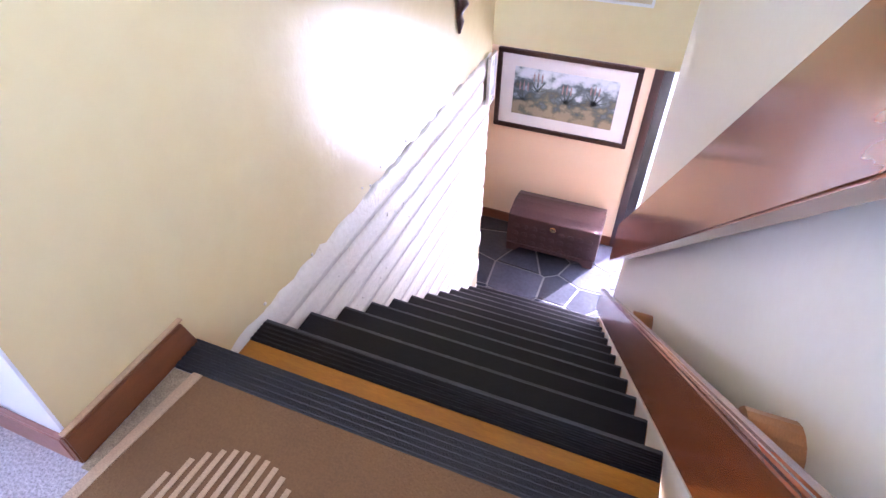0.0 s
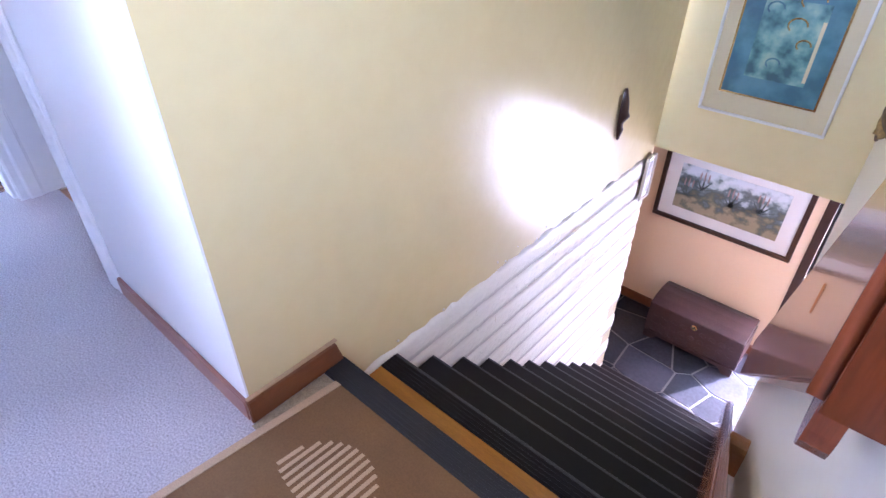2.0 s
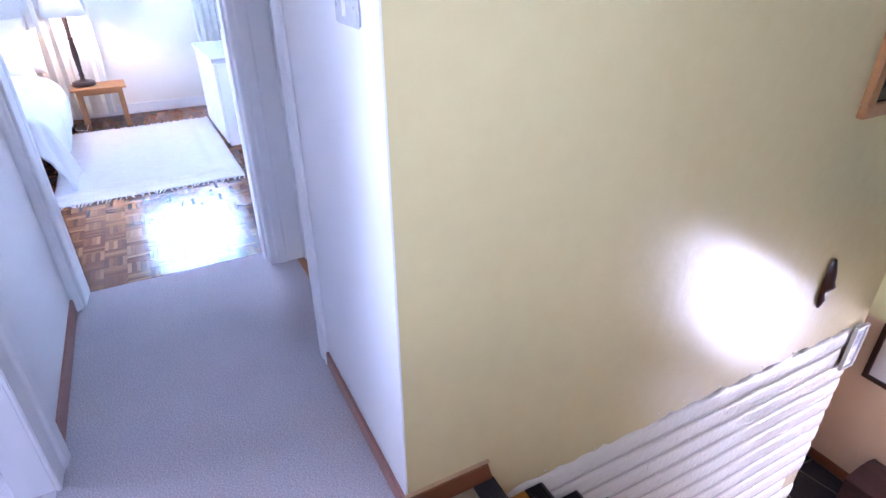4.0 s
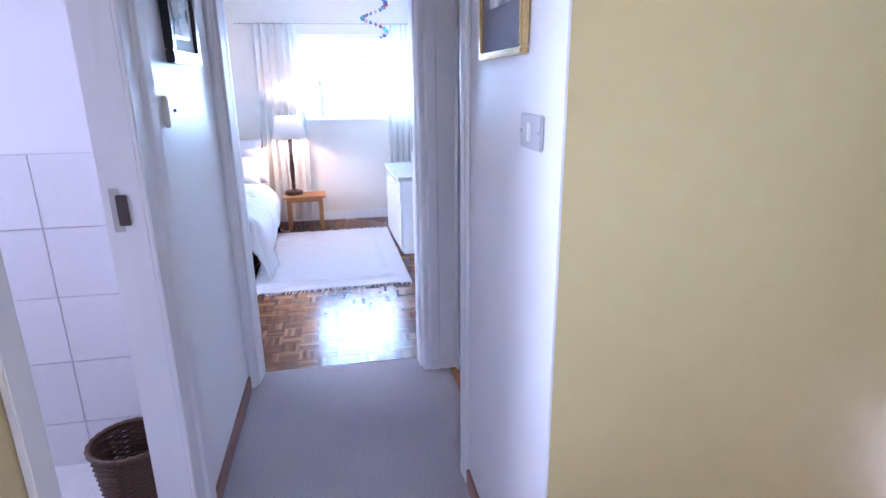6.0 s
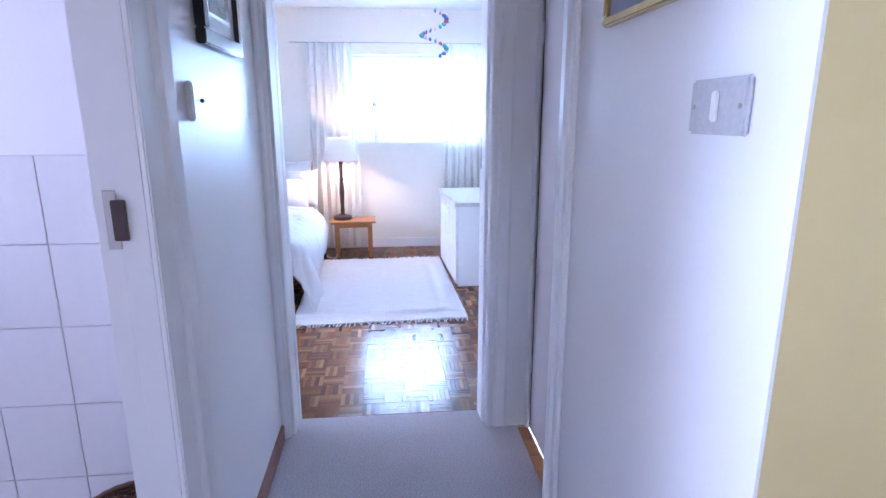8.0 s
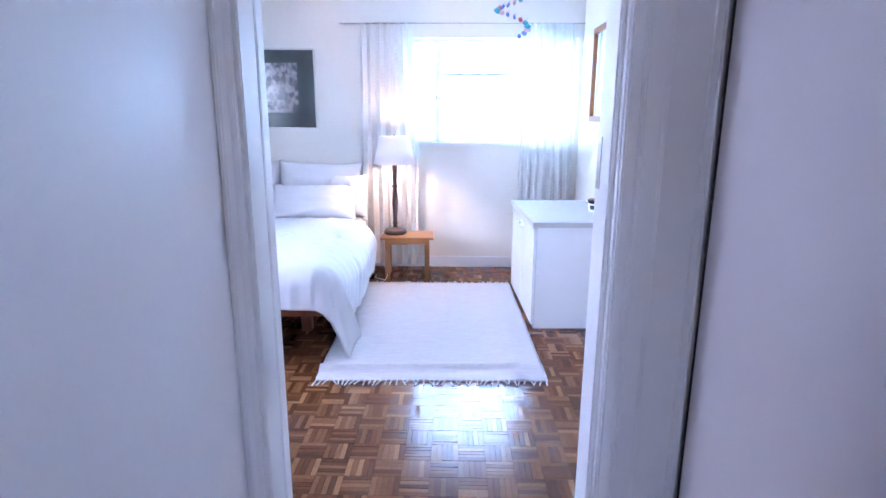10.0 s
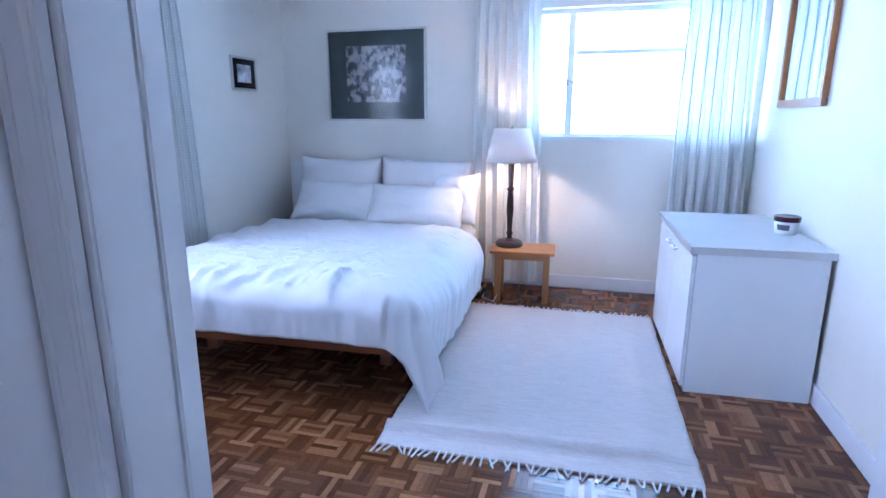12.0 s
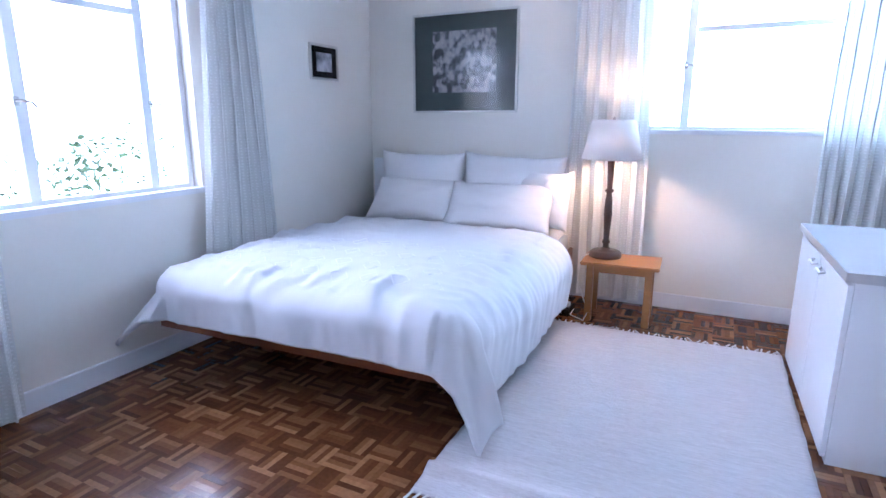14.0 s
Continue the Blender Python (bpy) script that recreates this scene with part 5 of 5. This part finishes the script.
# ---- rug ----
rug = thing("rug", pose(-4.26, -0.580, 0, 0, 0, 1.2) @ Matrix.Translation((4.26, 0.580, 0)), "cream hand-woven cotton rug with knotted fringes", "rug")
bm = bmesh.new()
nx, ny = 150, 60
top = []
for i in range(nx + 1):
    x = -5.205 + (5.205 - 3.312) * i / nx
    row = []
    for j in range(ny + 1):
        y = -1.235 + 1.305 * j / ny
        edge = 0.006 * noise.noise((x * 9, 0 if j == 0 else 5, 1)) if j in (0, ny) else 0
        fold = 0.030 * math.exp(-((x + 3.49 + 0.03 * y) / 0.035) ** 2) * min(1, (0.13 - y) * 4) + 0.009 * math.exp(-((y + 0.09) / 0.04) ** 2) * (1 if x > -4.9 else 0)
        z = 0.011 + fold + 0.0012 * math.sin(i * 2.1) + 0.0018 * noise.noise((x * 16, y * 3, 2)) + 0.004 * noise.noise((x * 2, y * 2, 9))
        row.append(bm.verts.new((x, y + edge, z)))
    top.append(row)
for i in range(nx):
    for j in range(ny):
        bm.faces.new((top[i][j], top[i + 1][j], top[i + 1][j + 1], top[i][j + 1]))
r0 = bmesh.ops.extrude_face_region(bm, geom=bm.faces[:])
for v in [g for g in r0["geom"] if isinstance(g, bmesh.types.BMVert)]:
    v.co.z = 0.002
part("rug_body", bm, RUG, rug, smooth=True)
rnd = random.Random(8)
for end in (0, 1):
    for k in range(44):
        y = -1.225 + 1.285 * k / 43
        x = -3.312 if end == 0 else -5.205
        s_ = 1 if end == 0 else -1
        bend, len_ = rnd.uniform(-0.028, 0.028), rnd.uniform(0.035, 0.06)
        bm = tube([(x - s_ * 0.004, y, 0.009), (x + s_ * 0.012, y + bend * 0.2, 0.010), (x + s_ * len_ * 0.6, y + bend * 0.6, 0.006), (x + s_ * len_, y + bend, 0.005)], 0.0048, 5)
        part("tassel", bm, COTTON, rug)

# ---- white cabinet ----
cab = thing("cabinet", pose(-4.148, 0.117, 0, 0, 0, 2.2), "low white melamine cabinet with a grey laminate top", "cabinet")
boxes("carcass", MELAMINE, [(-1.02, 0.0, 0.0, 0.575, 0.0, 0.722)], cab, bevel=0.002)
for x0, x1, side in ((-1.016, -0.511, 1), (-0.507, -0.004, -1)):
    d_ = boxes("door", MELAMINE, [(x0, x1, -0.020, -0.002, 0.03, 0.710)], cab, "white flush door", 0.002)
    hx = (x0 + x1) / 2 + side * 0.17
    part("handle", tube([(hx - 0.045, -0.020, 0.662), (hx - 0.04, -0.042, 0.655), (hx, -0.046, 0.665), (hx + 0.04, -0.042, 0.655), (hx + 0.045, -0.020, 0.662)], 0.006, 8), ALU, d_, "slim metal handle", True)
wt = boxes("top", MELAMINE_TOP, [(-1.035, 0.012, -0.032, 0.590, 0.7235, 0.760)], cab, "glossy grey-white laminate top", 0.002)
boxes("edge_strip", ALU, [(-1.0355, 0.0125, -0.0335, -0.0318, 0.7245, 0.759), (0.0118, 0.0135, -0.0318, 0.5895, 0.7245, 0.759)], wt, "aluminium edge strip")
tub = thing("tub", pose(-4.60, 0.615, 0.761), "white plastic tub with a dark red lid on the cabinet", "tub")
part("pot", lathe([(0.0, 0.0), (0.048, 0.0), (0.052, 0.004), (0.060, 0.065), (0.060, 0.068)], 32), PLASTIC, tub, smooth=True)
part("lid", lathe([(0.063, 0.066), (0.064, 0.070), (0.064, 0.088), (0.060, 0.093), (0.054, 0.091), (0.0, 0.090)], 32, False), plain("dark_red_plastic", (0.055, 0.006, 0.012), 0.25), tub, "dark red screw lid", True)
bm = bmesh.new()
col = []
for k in range(7):
    a = math.radians(-62 + 10 * k)
    col.append([bm.verts.new(((0.0545 + 0.0072 * (z - 0.02) / 0.045 + 0.0012) * math.cos(a), (0.0545 + 0.0072 * (z - 0.02) / 0.045 + 0.0012) * math.sin(a), z)) for z in (0.022, 0.052)])
for a, b in zip(col, col[1:]):
    bm.faces.new((a[0], b[0], b[1], a[1]))
part("label_patch", bm, plain("grey_label_ink", (0.06, 0.06, 0.07), 0.5), tub, "grey printed label")

# ---- bedroom wall pieces ----
mirror = thing("wall_mirror", pose(-4.955, RIGHT_Y - 0.001, 1.785), "rectangular mirror in a honey-coloured wooden frame", "mirror")
for n_, d in (("frame_rail", (-0.37, 0.37, -0.03, 0, -0.37, -0.325)), ("frame_rail", (-0.37, 0.37, -0.03, 0, 0.325, 0.37)), ("frame_stile", (-0.37, -0.325, -0.03, 0, -0.325, 0.325)), ("frame_stile", (0.325, 0.37, -0.03, 0, -0.325, 0.325))):
    boxes(n_, PINE, [d], mirror, bevel=0.005)
boxes("mirror_glass", MIRROR, [(-0.325, 0.325, -0.014, -0.004, -0.325, 0.325)], mirror)
framed("framed_print", pose(FAR_X + 0.001, -2.168, 1.692, 0, 0, 90), 0.862, 0.727, 0.016, SILVER, (0.52, 0.445, 0.0, 0.01), GREEN_MOUNT, GREY_PRINT, "grey figure print with a dark green mount in a silver frame", 0.03, glazed=True)
framed("small_framed_print", pose(-5.208, LEFT_Y + 0.001, 1.680, 0, 0, 180), 0.32, 0.248, 0.018, SILVER, (0.17, 0.13, 0, 0), BLACK_FRAME, SKETCH, "small pale print in a black mount and silver frame", 0.02)

# ---- hanging mobile ----
mob = thing("hanging_mobile", pose(-5.05, -0.01, 2.62), "spiral mobile of small blue, red and white paper birds", "mobile")
part("thread", tube([(0, 0, 0), (0, 0, -0.18)], 0.0012, 5), PLASTIC, mob)
part("ring", tube([(0.12 * math.cos(a * 0.35), 0.12 * math.sin(a * 0.35), -0.18) for a in range(19)], 0.003, 6), GLOSS_WHITE, mob)
BIRD = [plain("turquoise_paper", (0.03, 0.30, 0.36), 0.6), plain("red_paper", (0.50, 0.05, 0.06), 0.6), plain("blue_paper", (0.06, 0.13, 0.38), 0.6), plain("pale_pink_paper", (0.62, 0.38, 0.40), 0.6)]
for k in range(22):
    a, z = k * 0.42, -0.17 - 0.018 * k
    r = 0.12
    x, y = r * math.cos(a), r * math.sin(a)
    part("string", tube([(x, y, -0.18), (x, y, z)], 0.0008, 4), PLASTIC, mob)
    bm = bmesh.new()
    bmesh.ops.create_icosphere(bm, subdivisions=1, radius=0.025, matrix=Matrix.LocRotScale((x, y, z), Euler((0.3, 0.2, a)), (1.2, 0.5, 0.85)))
    for v in (bm.verts.new((x + 0.022, y, z + 0.004)),):
        w1, w2 = bm.verts.new((x + 0.060, y + 0.014, z + 0.030)), bm.verts.new((x + 0.052, y - 0.016, z - 0.008))
        bm.faces.new((v, w1, w2))
    part("paper_bird", bm, BIRD[(k * 7 + k // 3) % 4], mob)

# ---- parquet ----
parquet = structure(boxes("floor_parquet", DARK_WOOD, [(FAR_X, -1.986, LEFT_Y, RIGHT_Y, -0.0095, -0.0075)]), "oiled hardwood mosaic parquet in basket-weave squares", "floor")
SQ, NF = 0.118, 5
FW = SQ / NF
kinds = []
for turned in (0, 1):
    bm = bmesh.new()
    lx, ly = (SQ - 0.0008, FW - 0.0008) if not turned else (FW - 0.0008, SQ - 0.0008)
    box(bm, 0, lx, 0, ly, -0.0075, 0.0)
    soften(bm, 0.0006, 1)
    data = bpy.data.meshes.new("finger")
    bm.to_mesh(data)
    bm.free()
    data.materials.append(PARQUET)
    kinds.append(data)
verts, faces = [], []
rnd = random.Random(31)
nxs, nys = int((-1.986 - FAR_X) / SQ) + 1, int((RIGHT_Y - LEFT_Y) / SQ) + 1
for a in range(nxs):
    for b in range(nys):
        for k in range(NF):
            turned = (a + b) % 2
            x0 = -1.988 - (a + 1) * SQ + (k * FW if turned else 0)
            y0 = LEFT_Y + b * SQ + (0 if turned else k * FW)
            lx, ly = ((FW, SQ) if turned else (SQ, FW))
            if x0 < FAR_X - 0.05 or y0 + ly > RIGHT_Y + 0.06:
                continue
            lift = rnd.uniform(-0.0004, 0.0004)
            if 1 <= a <= 7 and 17 <= b <= 24:
                o = new("finger", kinds[turned])
                o.parent = parquet
                o.matrix_basis = pose(x0, y0, lift, rnd.uniform(-0.35, 0.35), rnd.uniform(-0.35, 0.35))
                continue
            g, i0 = 0.0004, len(verts)
            for z in (lift, -0.0075):
                tx, ty = (rnd.uniform(-0.0003, 0.0003), rnd.uniform(-0.0003, 0.0003)) if z > -0.005 else (0, 0)
                verts += [(x0 + g, y0 + g, z - tx - ty), (x0 + lx - g, y0 + g, z + tx - ty), (x0 + lx - g, y0 + ly - g, z + tx + ty), (x0 + g, y0 + ly - g, z - tx + ty)]
            faces += [(i0, i0 + 1, i0 + 2, i0 + 3)] + [(i0 + q, i0 + 4 + q, i0 + 4 + (q + 1) % 4, i0 + (q + 1) % 4) for q in range(4)]
data = bpy.data.meshes.new("parquet_field")
data.from_pydata(verts, [], faces)
data.materials.append(PARQUET_FIELD)
field = new("parquet_field", data)
field.parent = parquet
tagged(field, "remaining parquet fingers", kind="stuff")
